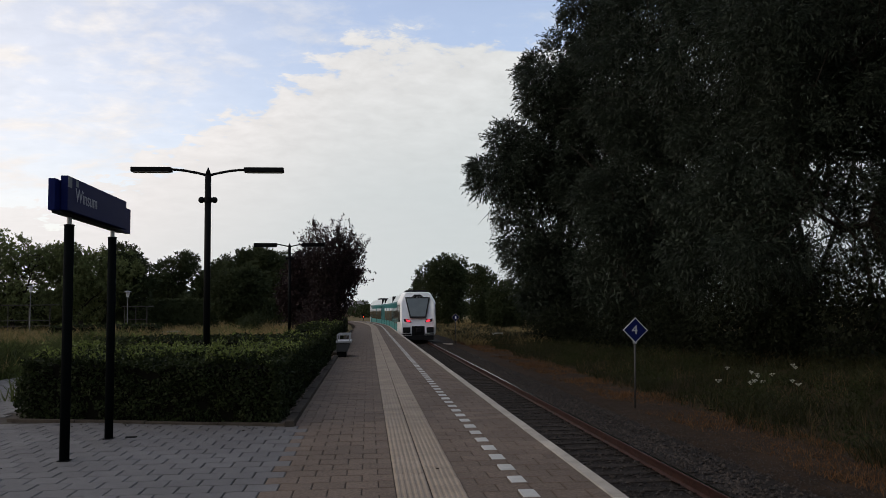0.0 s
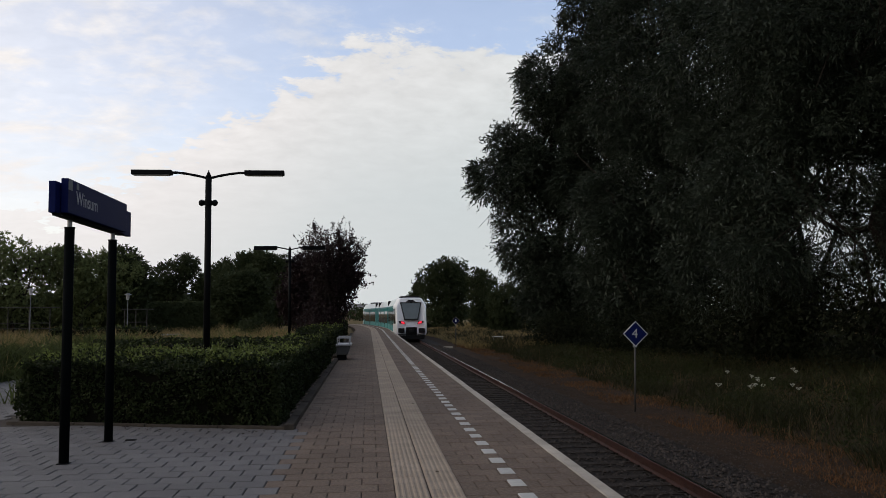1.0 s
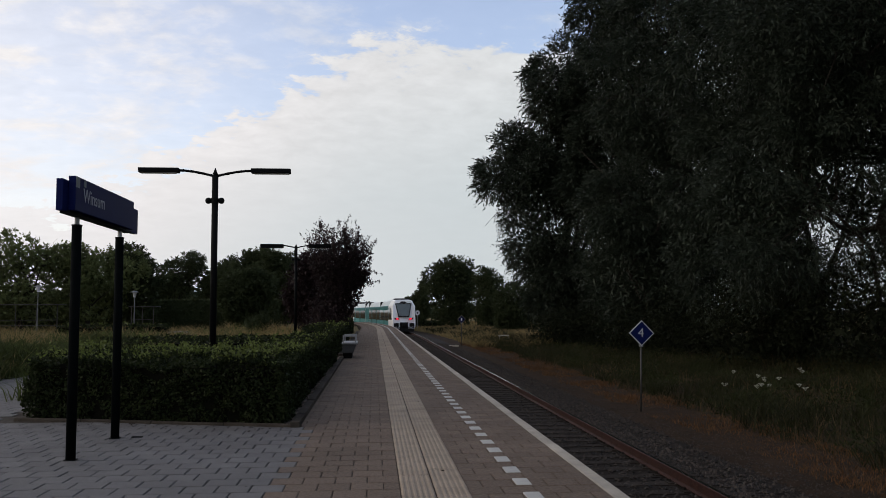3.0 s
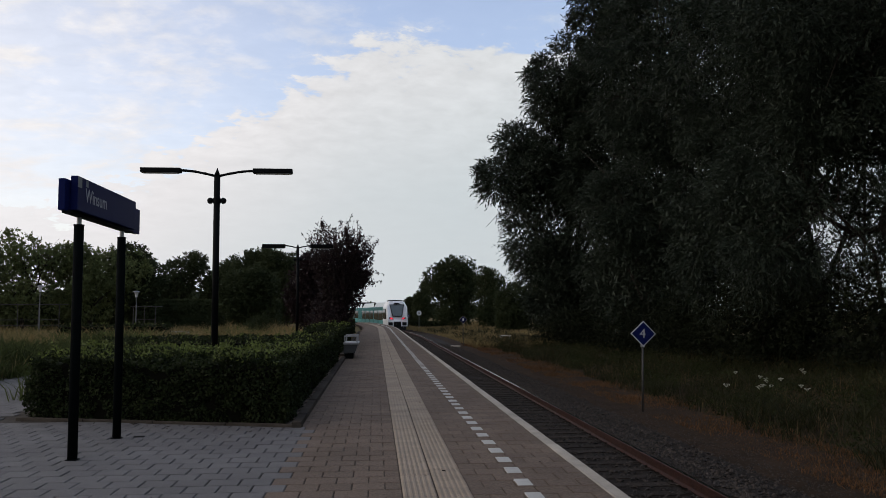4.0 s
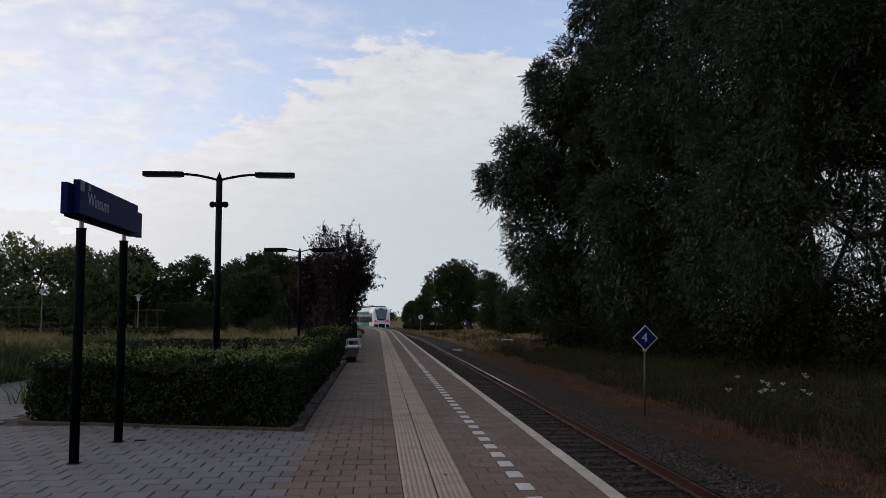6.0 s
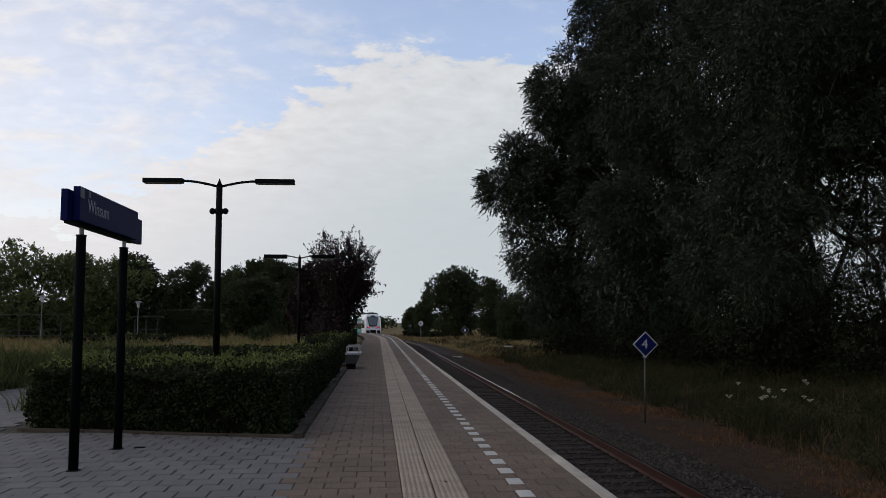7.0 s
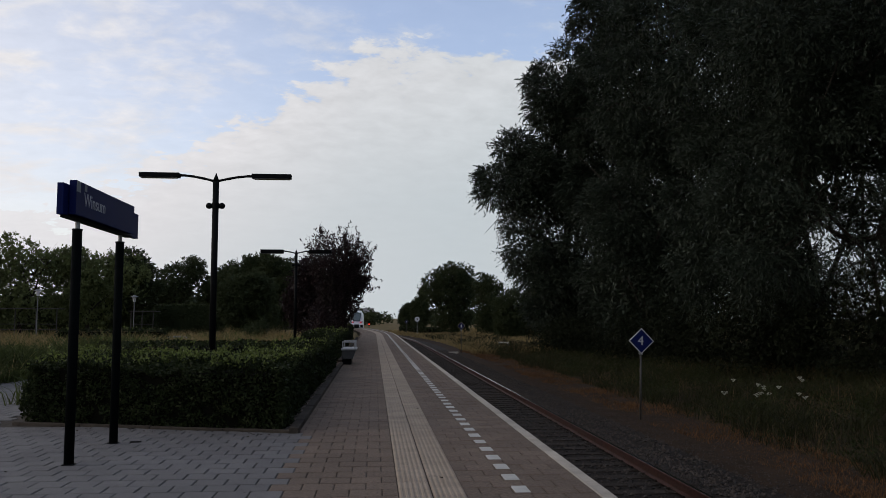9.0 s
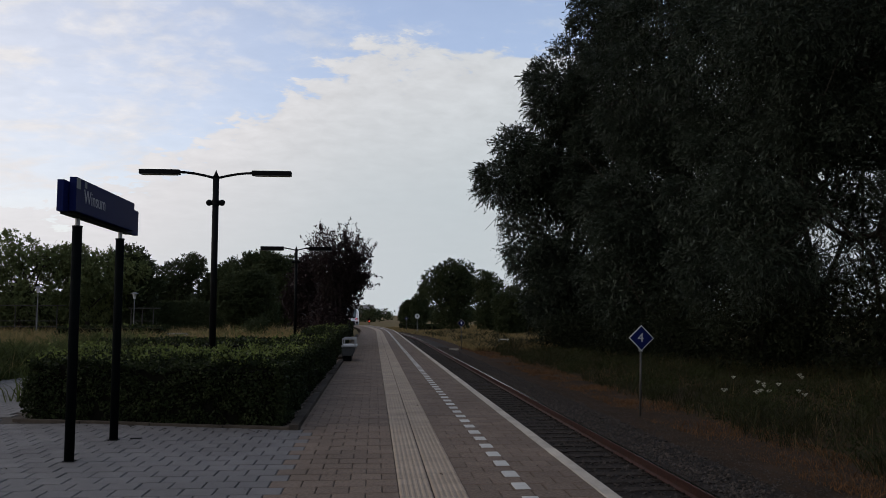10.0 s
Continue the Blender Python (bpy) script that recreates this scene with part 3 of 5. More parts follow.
def leafy(x, y, lobes, seed, boughs, sprays, leaf=0.36, aspect=0.19, trunk=0.5, twigs=18, openings=(), size=(0.9, 1.8), droop=1.0, name="willow_tree", mat="willow",
          label="tall dark willow with drooping grey-green foliage beside the track", group="willows beside the track", inner_size=1.25, fork=0.2, inner_share=0.28):
    """A tree of rounded boughs over its lobes, each set with sprays of leaves.
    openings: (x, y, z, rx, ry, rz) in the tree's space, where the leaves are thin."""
    rng = np.random.default_rng(seed)
    t = thing(name, x, y, ground_height(x, y), label, "tree", group=group)
    lob = np.array(lobes, float)
    skeleton(t, lob, trunk, fork, twigs, (0.4, 0.85), rng)
    w = (lob[:, 3] * lob[:, 4] * lob[:, 5]) ** (2 / 3)
    pick = rng.choice(len(lob), size=boughs, p=w / w.sum())
    d = rng.normal(size=(boughs, 3))
    d /= np.linalg.norm(d, axis=1)[:, None]
    br = rng.uniform(*size, boughs)
    inset = 1 - br[:, None] * 0.8 / lob[pick, 3:]
    c = lob[pick, :3] + d * lob[pick, 3:] * inset * rng.uniform(0.8, 1.05, (boughs, 1))
    n = boughs * sprays
    c, d, br = np.repeat(c, sprays, 0), np.repeat(d, sprays, 0), np.repeat(br, sprays)[:, None]
    u = rng.normal(size=(n, 3)) + d * 0.8 + np.array([0, 0, 0.35])
    u /= np.linalg.norm(u, axis=1)[:, None]
    start = c + u * br * rng.uniform(0.35, 1.0, (n, 1)) * np.array([1, 1, 0.8])
    v = u * 0.8 + d * 0.3 + rng.normal(size=(n, 3)) * 0.3
    v[:, 2] -= rng.uniform(-0.1, 0.7, n) * droop
    v /= np.linalg.norm(v, axis=1)[:, None]
    ln = rng.uniform(0.35, 0.95, (n, 1)) * size[1] / 1.8
    per = 7
    k = np.tile(np.arange(per) / per, n)[:, None]
    S, V, Q = np.repeat(start, per, 0), np.repeat(v, per, 0), np.repeat(ln, per, 0)
    p = S + V * Q * k + rng.normal(size=(n * per, 3)) * 0.05
    p[:, 2] -= 0.4 * droop * (Q * k)[:, 0] ** 2
    tang = V + rng.normal(size=p.shape) * 0.45
    tang[:, 2] -= 0.5 * droop * k[:, 0]
    keep = p[:, 2] > 0.05
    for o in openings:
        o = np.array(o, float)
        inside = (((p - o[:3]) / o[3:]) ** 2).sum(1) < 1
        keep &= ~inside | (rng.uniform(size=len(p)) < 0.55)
    p, tang = p[keep], tang[keep]
    tang /= np.linalg.norm(tang, axis=1)[:, None]
    b = np.cross(tang, rng.normal(size=p.shape))
    b /= np.linalg.norm(b, axis=1)[:, None] + 1e-9
    h = leaf * rng.uniform(0.6, 1.3, (len(p), 1)) * 0.5
    tang, b = tang * h, b * h * aspect
    quads("crown", np.stack([p - tang, p + b, p + tang, p - b], 1), M[mat], t)
    inner = crown_points(lob * np.array([1, 1, 1, 0.78, 0.78, 0.78]), int(len(p) * inner_share), rng, 5, 0.5, 0.0, 0.35, 0.5 * droop)
    keep = inner[:, 2] > 0.3
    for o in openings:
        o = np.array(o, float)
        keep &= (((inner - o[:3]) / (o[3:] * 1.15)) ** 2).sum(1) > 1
    quads("inner_foliage", leaf_quads(inner[keep], leaf * inner_size, rng, 0.3, min(0.5, aspect * 1.5)), M[mat], t)
    return t


def tree(x, y, lobes, label, mat, seed, leaves=12000, size=0.3, trunk=0.25, fork=0.3, clump=0.5, per=30, droop=0.0, aspect=0.45, up=0.0, name="tree",
         shell=0.45, rough=0.35, twigs=18, category="tree", group="", z=None, fill=0.22, sprays=0, reach=(0.4, 0.8), spread=0.55):
    """Lobes are in the tree's own space: (x, y, z, rx, ry, rz) round the foot of the trunk."""
    rng = np.random.default_rng(seed)
    z = ground_height(x, y) if z is None else z
    t = thing(name, x, y, z, label, category, group=group)
    lob = np.array(lobes, float)
    runs = skeleton(t, lob, trunk, fork, twigs, reach, rng)
    if sprays:
        p = np.array([a.lerp(b, u) for a, b in runs for u in rng.uniform(0, 1, sprays)]) + rng.normal(size=(len(runs) * sprays, 3)) * size * spread
        c = crown_points(lob * np.array([1, 1, 0.9, 0.8, 0.8, 0.75]), leaves, rng, per, clump, 0.2, rough, droop)
        p = np.concatenate([p, c[c[:, 2] > 0.1]])
        quads("crown", leaf_quads(p, size, rng, 0.0, aspect, up), mat, t)
        return t
    p = crown_points(lobes, leaves, rng, per, clump, shell, rough, droop)
    p = p[p[:, 2] > 0.05]
    quads("crown", leaf_quads(p, size, rng, droop * 0.4 + 0.1, aspect, up), mat, t)
    if fill:
        small = lob * np.array([1, 1, 1, 0.78, 0.78, 0.78])
        p = crown_points(small, int(leaves * fill), rng, 5, clump, 0.0, rough, droop)
        p = p[p[:, 2] > 0.3]
        quads("inner_foliage", leaf_quads(p, size * 1.5, rng, 0.3, 0.7), mat, t)
    return t


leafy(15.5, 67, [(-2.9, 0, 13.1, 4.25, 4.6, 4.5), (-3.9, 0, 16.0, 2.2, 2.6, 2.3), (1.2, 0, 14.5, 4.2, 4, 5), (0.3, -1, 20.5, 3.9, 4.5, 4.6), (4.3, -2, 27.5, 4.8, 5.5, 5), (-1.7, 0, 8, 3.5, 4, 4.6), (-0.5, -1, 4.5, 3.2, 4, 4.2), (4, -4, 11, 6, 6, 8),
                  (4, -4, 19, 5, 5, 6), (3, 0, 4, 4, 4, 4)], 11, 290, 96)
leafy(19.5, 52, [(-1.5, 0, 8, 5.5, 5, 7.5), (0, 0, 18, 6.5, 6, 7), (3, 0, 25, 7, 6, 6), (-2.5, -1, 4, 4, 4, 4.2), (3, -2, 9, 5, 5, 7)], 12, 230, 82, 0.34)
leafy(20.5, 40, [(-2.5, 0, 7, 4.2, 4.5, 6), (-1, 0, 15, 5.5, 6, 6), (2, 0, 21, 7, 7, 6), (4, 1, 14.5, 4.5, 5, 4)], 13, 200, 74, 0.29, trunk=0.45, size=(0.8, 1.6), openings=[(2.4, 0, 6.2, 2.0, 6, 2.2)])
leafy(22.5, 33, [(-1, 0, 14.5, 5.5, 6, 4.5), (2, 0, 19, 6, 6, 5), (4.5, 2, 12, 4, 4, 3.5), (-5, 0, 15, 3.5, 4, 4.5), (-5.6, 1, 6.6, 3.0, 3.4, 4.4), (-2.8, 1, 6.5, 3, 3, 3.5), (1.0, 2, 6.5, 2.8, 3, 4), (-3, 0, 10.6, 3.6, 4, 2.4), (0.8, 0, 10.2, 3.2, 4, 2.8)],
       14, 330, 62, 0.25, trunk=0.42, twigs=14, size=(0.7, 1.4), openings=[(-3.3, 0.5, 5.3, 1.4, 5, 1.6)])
# Two willows added beyond the view's right edge to shade the verge.
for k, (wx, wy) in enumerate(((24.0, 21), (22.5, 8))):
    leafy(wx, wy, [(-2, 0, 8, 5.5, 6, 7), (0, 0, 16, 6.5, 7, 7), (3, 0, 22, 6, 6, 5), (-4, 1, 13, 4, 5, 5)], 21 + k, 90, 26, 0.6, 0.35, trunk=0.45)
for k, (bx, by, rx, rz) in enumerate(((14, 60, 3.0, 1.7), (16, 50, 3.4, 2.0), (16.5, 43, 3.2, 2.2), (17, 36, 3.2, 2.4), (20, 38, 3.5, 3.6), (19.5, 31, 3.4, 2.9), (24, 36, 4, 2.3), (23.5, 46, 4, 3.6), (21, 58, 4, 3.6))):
    tree(bx, by, [(0, 0, rz * 0.75, rx, rx, rz), (rx * 0.5, rx * 0.4, rz * 0.6, rx * 0.7, rx * 0.7, rz * 0.8)], "dense bush at the foot of the willows, coloured dark for shade", M["shaded_bush_leaf"], 30 + k, 8500, 0.15, 0.06, 0.05, 0.35, 24,
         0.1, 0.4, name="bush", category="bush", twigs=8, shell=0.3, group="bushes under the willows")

# copper-leaved tree by the platform
tree(-2.05, 47, [(-0.75, 0, 1.8, 0.85, 1.1, 1.7), (0.1, 0, 4.25, 1.7, 1.5, 1.4), (-0.7, 0, 5.6, 1.1, 1.1, 1.2), (0.75, 0, 5.5, 1.1, 1.1, 1.5), (1.0, 0, 4.0, 1.0, 1.0, 1.0), (1.15, 0, 3.9, 0.8, 0.8, 0.5)],
     "copper-leaved tree with spiky upright twigs beside the platform", M["purple"], 41, 9000, 0.15, 0.11, 0.12, 0.14, 14, up=0.5, name="copper_tree", shell=0.3, rough=0.6,
     twigs=100, sprays=16, reach=(0.75, 1.12), spread=0.36, aspect=0.4)
tree(-2.7, 45.6, [(0, 0, 0.9, 1.2, 1.0, 0.9), (0.4, 0.6, 1.3, 0.8, 1.0, 1.0)], "dark bush at the foot of the copper-leaved tree", M["purple"], 42, 5000, 0.12, 0.05, 0.1, 0.2, 20, name="bush", category="bush", twigs=8)

tree(-7.95, 58, [(0, 0, 0.7, 0.75, 0.7, 0.6), (0.3, 0, 1.0, 0.4, 0.4, 0.4)], "small green shrub in the meadow grass", M["dark_leaf"], 43, 2500, 0.12, 0.05, 0.1, 0.2, 20, name="bush", category="bush", twigs=8)

GT = "broad green tree beyond the meadow"
for k, (tx, ty, lobes, mat, n, size, lab) in enumerate((
    (-31.0, 77, [(0, 0, 3.4, 3.9, 3, 3.2), (-2.2, 0, 3.4, 3.2, 3, 3.2), (-1.0, 0, 7.3, 2.6, 2.5, 2.0), (2.2, 0, 6.4, 2.4, 2.4, 1.8)], "mid_leaf", 16000, 0.30, "loose light green tree beyond the meadow"),
    (-25.6, 78, [(0, 0, 4.2, 3.8, 3, 3.8), (2.8, 0, 5.2, 2.6, 2.5, 2.8), (-1.6, 0, 6.4, 2.2, 2, 1.9)], "mid_leaf", 11000, 0.30, GT),
    (-22.0, 80, [(0, 0, 3.8, 2.6, 2.5, 3.6), (-0.8, 0, 6.2, 2, 2, 2)], "dark_leaf", 8000, 0.30, GT),
    (-37, 77, [(0, 0, 4.0, 3.8, 3, 3.8), (1.5, 0, 6.6, 2.4, 2.2, 1.8)], "mid_leaf", 8000, 0.30, GT),
    (-26, 112, [(0, 0, 5.8, 2.6, 2.5, 3), (2.2, 0, 7.8, 1.8, 2, 2), (-2, 0, 4.8, 2.0, 2, 2.2)], "dark_leaf", 8000, 0.36, "dark airy tree on a tall trunk beyond the meadow"),
    (-20.5, 112, [(0, 0, 4.4, 2.6, 2.5, 3.6), (1.6, 0, 7.0, 1.8, 2, 1.8)], "dark_leaf", 7000, 0.36, GT),
    (-15.6, 104, [(0, 0, 5.0, 3.2, 3, 4.3), (1.6, 0, 8.0, 1.9, 2, 1.6)], "dark_leaf", 10000, 0.36, GT),
    (-10.6, 102, [(0, 0, 4.9, 3.0, 3, 4.5), (-1.6, 0, 7.8, 1.9, 2, 1.6)], "dark_leaf", 10000, 0.36, GT),
    (-12.4, 82, [(0, 0, 3.2, 2.6, 2.5, 3.2), (1.4, 0, 4.4, 1.7, 2, 1.8)], "dark_leaf", 9000, 0.3, GT),
    (-5.6, 70, [(0, 0, 3.2, 1.9, 1.8, 3.0), (0.5, 0, 5.4, 1.3, 1.3, 1.5)], "purple", 8000, 0.24, "reddish-brown leaved tree behind the platform lamp"),
    (-8, 120, [(0, 0, 4, 4, 3, 4.2)], "dark_leaf", 7000, 0.4, GT),
    (12.4, 132, [(0, 0, 5.6, 4.0, 4, 5.2), (0, 0, 2.4, 3.8, 3.8, 2.5), (0.6, 0, 9.3, 3.0, 3, 2.6), (-2.3, 0, 7.4, 2.6, 3, 3.4), (2.6, 0, 7.2, 2.6, 3, 3.4)], "dark_leaf", 20000, 0.4, "round dark green tree beside the railway curve"),
    (17.2, 122, [(0, 0, 2.0, 2.8, 3, 2.2), (0, 0, 4.5, 2.8, 3, 4), (-0.8, 0, 7.2, 2, 2, 1.8)], "dark_leaf", 9000, 0.34, "green tree beside the railway curve"),
    (17.3, 104, [(0, 0, 3.0, 2.6, 2.6, 3.2), (0, 0, 1.4, 2.4, 2.4, 1.6)], "dark_leaf", 8000, 0.32, "dark green tree at the meadow's edge"),
    (21.5, 104, [(0, 0, 3.8, 3.2, 3, 3.8)], "dark_leaf", 8000, 0.34, "dark green tree at the meadow's edge"),
    (9.8, 178, [(0, 0, 3.6, 2.2, 2, 3.8), (0.8, 0, 7.6, 1.0, 1, 1.6)], "dark_leaf", 7000, 0.4, "dark pointed conifer beside the railway curve"),
    (7.6, 186, [(0, 0, 2.8, 2.0, 2, 3.0)], "dark_leaf", 5000, 0.4, "dark tree beside the railway curve"),
)):
    loose = k in (0, 4)
    leafy(tx, ty, lobes, 60 + k, 100 + n // 250, 16 if loose else 17, size * 0.74, 0.45, 0.22, 26 if loose else 14, size=(0.45, 0.95) if ty < 100 else (0.6, 1.2), droop=0.35, name="tree", mat=mat,
          label=lab, group="", inner_size=1.9, fork=0.25, inner_share=0.15 if loose else 0.3)


def far_wood():
    rng = np.random.default_rng(5)
    lobes = []
    for k in range(70):
        x = -140 + 3.4 * k + rng.normal() * 2
        y = 300 + rng.normal() * 20 if x > -12 else 135 + rng.normal() * 10
        r = rng.uniform(1.3, 2.2) if x > -12 else rng.uniform(2.2, 3.0)
        lobes.append((x, y, r * 0.8, r * 1.3, 3, r * 1.1))
    p = crown_points(lobes, 40000, rng, 24, 0.7, 0.4, 0.4)
    ob = quads("far_wood", leaf_quads(p[p[:, 2] > -0.9], 0.9, rng, 0.1, 0.6), M["dark_leaf"])
    tagged(ob, "far dark wood along the horizon", "woods", kind="stuff")


far_wood()


def hedge(name, quad, h, seed, label, per_m2=900, new_share=0.12, size=0.06, z0=0.0, mat="hedge"):
    """A clipped hedge over a four-cornered plan: solid core, leaves all over it."""
    rng = np.random.default_rng(seed)
    q = np.array(quad, float)
    mid = q.mean(0)
    t = thing(name, mid[0], mid[1], z0, label, "hedge")
    q = q - mid
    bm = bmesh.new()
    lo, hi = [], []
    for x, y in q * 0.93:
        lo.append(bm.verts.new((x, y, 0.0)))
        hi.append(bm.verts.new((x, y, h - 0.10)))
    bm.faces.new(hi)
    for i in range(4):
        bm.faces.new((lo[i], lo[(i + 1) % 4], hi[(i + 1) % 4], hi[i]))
    # Solid block; in clipped hedges its colour holds the inner shade.
    part("twig_core", bm, M["hedge_shade" if mat == "hedge" else mat], t, "solid dark core inside")
    pts, nrm = [], []
    for i in range(4):
        a, b = q[i], q[(i + 1) % 4]
        ln = np.linalg.norm(b - a)
        n = int(ln * h * per_m2)
        u, v = rng.uniform(0, 1, n), rng.uniform(0.0, 1, n) ** 0.9
        p = a + (b - a) * u[:, None]
        out = np.array([(b - a)[1], -(b - a)[0]]) / ln
        spots = [Vector((x, y, z)) for x, y, z in zip(p[:, 0] + mid[0], p[:, 1] + mid[1], v * h)]
        wob = np.array([noise.noise(w * 1.9) * 0.09 + noise.noise(w * 5.5) * 0.09 + noise.noise(w * 13) * 0.03 for w in spots])
        p = p + out * (wob - 0.05 + rng.normal(size=n) * 0.02 - rng.uniform(0, 1, n) ** 3 * 0.12)[:, None] - out * (np.clip(v - 0.85, 0, 1) * 0.5)[:, None]
        full = wob > -0.055
        pts.append(np.column_stack([p, v * h])[full])
    area = 0.5 * abs(np.cross(q[2] - q[0], q[3] - q[1]))
    n = int(area * per_m2 * 0.8)
    u, v = rng.uniform(0, 1, (n, 1)), rng.uniform(0, 1, (n, 1))
    p = (q[0] * (1 - u) + q[1] * u) * (1 - v) + (q[3] * (1 - u) + q[2] * u) * v
    wob = np.array([noise.noise(Vector((x * 1.3, y * 1.3, 2.0))) + 0.8 * noise.noise(Vector((x * 4, y * 4, 5.0))) + 0.5 * noise.noise(Vector((x * 9, y * 9, 8.0))) for x, y in p + mid]) * 0.12
    pts.append(np.column_stack([p, h + wob - 0.02 + np.abs(rng.normal(size=n)) * 0.035]))
    top = pts[-1]
    pts = np.concatenate(pts)
    quads("leaves", leaf_quads(pts, size, rng, 0.0, 0.6), M[mat], t)
    shoots = top[rng.uniform(size=len(top)) < new_share * 4 * np.clip(wob / 0.1, 0, 1)]
    shoots = np.repeat(shoots, 3, 0) + rng.normal(size=(len(shoots) * 3, 3)) * 0.025
    shoots[:, 2] += np.abs(rng.normal(size=len(shoots))) * 0.04
    tagged(quads("shoot_growth", leaf_quads(shoots, size, rng, 0.0, 0.6, 0.3), M["hedge_new"], t), kind="stuff")
    return t


HL = "clipped green hedge with pale young shoots on top"
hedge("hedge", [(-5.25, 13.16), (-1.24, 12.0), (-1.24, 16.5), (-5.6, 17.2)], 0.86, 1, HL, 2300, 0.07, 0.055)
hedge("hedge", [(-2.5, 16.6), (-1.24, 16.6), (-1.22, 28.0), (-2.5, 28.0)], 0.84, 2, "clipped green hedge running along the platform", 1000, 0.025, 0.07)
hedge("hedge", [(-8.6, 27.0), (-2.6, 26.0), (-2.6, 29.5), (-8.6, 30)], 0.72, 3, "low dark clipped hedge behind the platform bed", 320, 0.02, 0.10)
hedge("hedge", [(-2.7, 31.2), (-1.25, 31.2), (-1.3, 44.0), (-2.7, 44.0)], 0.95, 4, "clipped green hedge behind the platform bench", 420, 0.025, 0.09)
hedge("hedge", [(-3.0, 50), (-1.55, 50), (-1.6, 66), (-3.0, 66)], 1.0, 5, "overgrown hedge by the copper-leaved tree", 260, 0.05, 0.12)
hedge("hedge", [(-18.5, 50.5), (-12.2, 50), (-12.2, 51.5), (-18.5, 52)], 0.85, 6, "long low clipped hedge across the meadow", 130, 0.05, 0.14)
hedge("hedge", [(-48, 82), (-10, 88), (-10, 91), (-48, 85)], 3.0, 8, "dark thicket under the trees beyond the meadow", 90, 0.0, 0.25, -0.15, "dark_leaf")
hedge("hedge", [(4.5, 152), (9.0, 138), (12, 140), (7, 154)], 0.9, 7, "dark hedge beside the railway curve", 60, 0.0, 0.3, -1.0)


def blades(name, n, region, height, mat, seed, label, width=0.02, lean=0.7, keep=None, clumps=0.0):
    """Grass over x0..x1, y0..y1: each blade a bent strip of two pieces."""
    rng = np.random.default_rng(seed)
    x0, x1, y0, y1 = region
    y = y0 + (y1 - y0) * rng.uniform(0, 1, n) ** 1.7
    x = rng.uniform(x0, x1, n)
    if clumps:
        k = n // 14
        x, y = np.repeat(x[:k], 14) + rng.normal(size=k * 14) * clumps, np.repeat(y[:k], 14) + rng.normal(size=k * 14) * clumps
    ok = np.array([keep(a, b) if keep else True for a, b in zip(x, y)])
    x, y = x[ok], y[ok]
    n = len(x)
    z = np.array([ground_height(a, b) for a, b in zip(x, y)]) - 0.03
    dens = np.array([0.7 + 0.9 * noise.noise(Vector((a * 0.35, b * 0.35, seed))) for a, b in zip(x, y)])
    h = rng.uniform(height[0], height[1], n) * dens
    ang = rng.uniform(0, 2 * np.pi, n)
    l = h * rng.uniform(0.1, lean * 2, n)
    dx, dy = np.cos(ang) * l, np.sin(ang) * l
    ph = rng.uniform(0, 2 * np.pi, n)
    w = width * rng.uniform(0.6, 1.4, n) * (1 + y / 90)
    wx, wy = np.cos(ph) * w, np.sin(ph) * w
    base = np.column_stack([x, y, z])
    mid = base + np.column_stack([dx * 0.35, dy * 0.35, h * 0.6])
    tip = base + np.column_stack([dx, dy, h])
    W = np.column_stack([wx, wy, wx * 0])
    q1 = np.stack([base - W, base + W, mid + W * 0.8, mid - W * 0.8], 1)
    q2 = np.stack([mid - W * 0.8, mid + W * 0.8, tip + W * 0.12, tip - W * 0.12], 1)
    ob = quads(name, np.concatenate([q1, q2]), mat)
    return tagged(ob, label, "grass", kind="stuff")


verge = lambda a, b: lateral(a, b) > 4.7 + 0.6 * noise.noise(Vector((a * 0.3, b * 0.3, 1)))
dryband = lambda a, b: 3.3 + 0.5 * noise.noise(Vector((b * 0.5, 0, 0))) < lateral(a, b) < 5.2
left_field = lambda a, b: lateral(a, b) < -6.2 and not (a > -8.9 and 25.5 < b < 30.5) and not (b < 17.5 and a > -6) and not (b < 30.5 and -8.8 < a - (b - 20) * 0.02 < -6.6)
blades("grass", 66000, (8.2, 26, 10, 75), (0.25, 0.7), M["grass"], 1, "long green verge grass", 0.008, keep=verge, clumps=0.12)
blades("grass", 14000, (8.4, 30, 9, 75), (0.4, 0.85), M["straw"], 2, "tall dry seeding grass in the verge", 0.006, keep=lambda a, b: verge(a, b) and noise.noise(Vector((a * 0.3, b * 0.22, 6))) > -0.05)
blades("grass", 30000, (6.8, 9.6, 9, 70), (0.04, 0.2), M["rust_grass"], 3, "short orange-brown dry grass by the ballast", 0.007, keep=dryband, clumps=0.16)
blades("grass", 40000, (-6, 26, 62, 165), (0.28, 0.62), M["pale_straw"], 4, "straw-coloured meadow grass by the curve", 0.026, keep=lambda a, b: lateral(a, b) > 3.6)
blades("grass", 6000, (6.5, 24, 62, 120), (0.4, 0.9), M["grass"], 5, "green meadow grass by the curve", 0.02, keep=lambda a, b: lateral(a, b) > 4.0)
blades("grass", 30000, (-34, -4, 16, 70), (0.35, 0.95), M["field_green"], 6, "long green meadow grass behind the hedge", 0.014, keep=left_field, clumps=0.15)
blades("grass", 26000, (-34, -4, 17, 80), (0.45, 0.95), M["pale_straw"], 7, "tall dry meadow grass behind the hedge", 0.010, keep=lambda a, b: left_field(a, b) and (b > 34 or noise.noise(Vector((a * 0.3, b * 0.3, 4))) > 0.12))
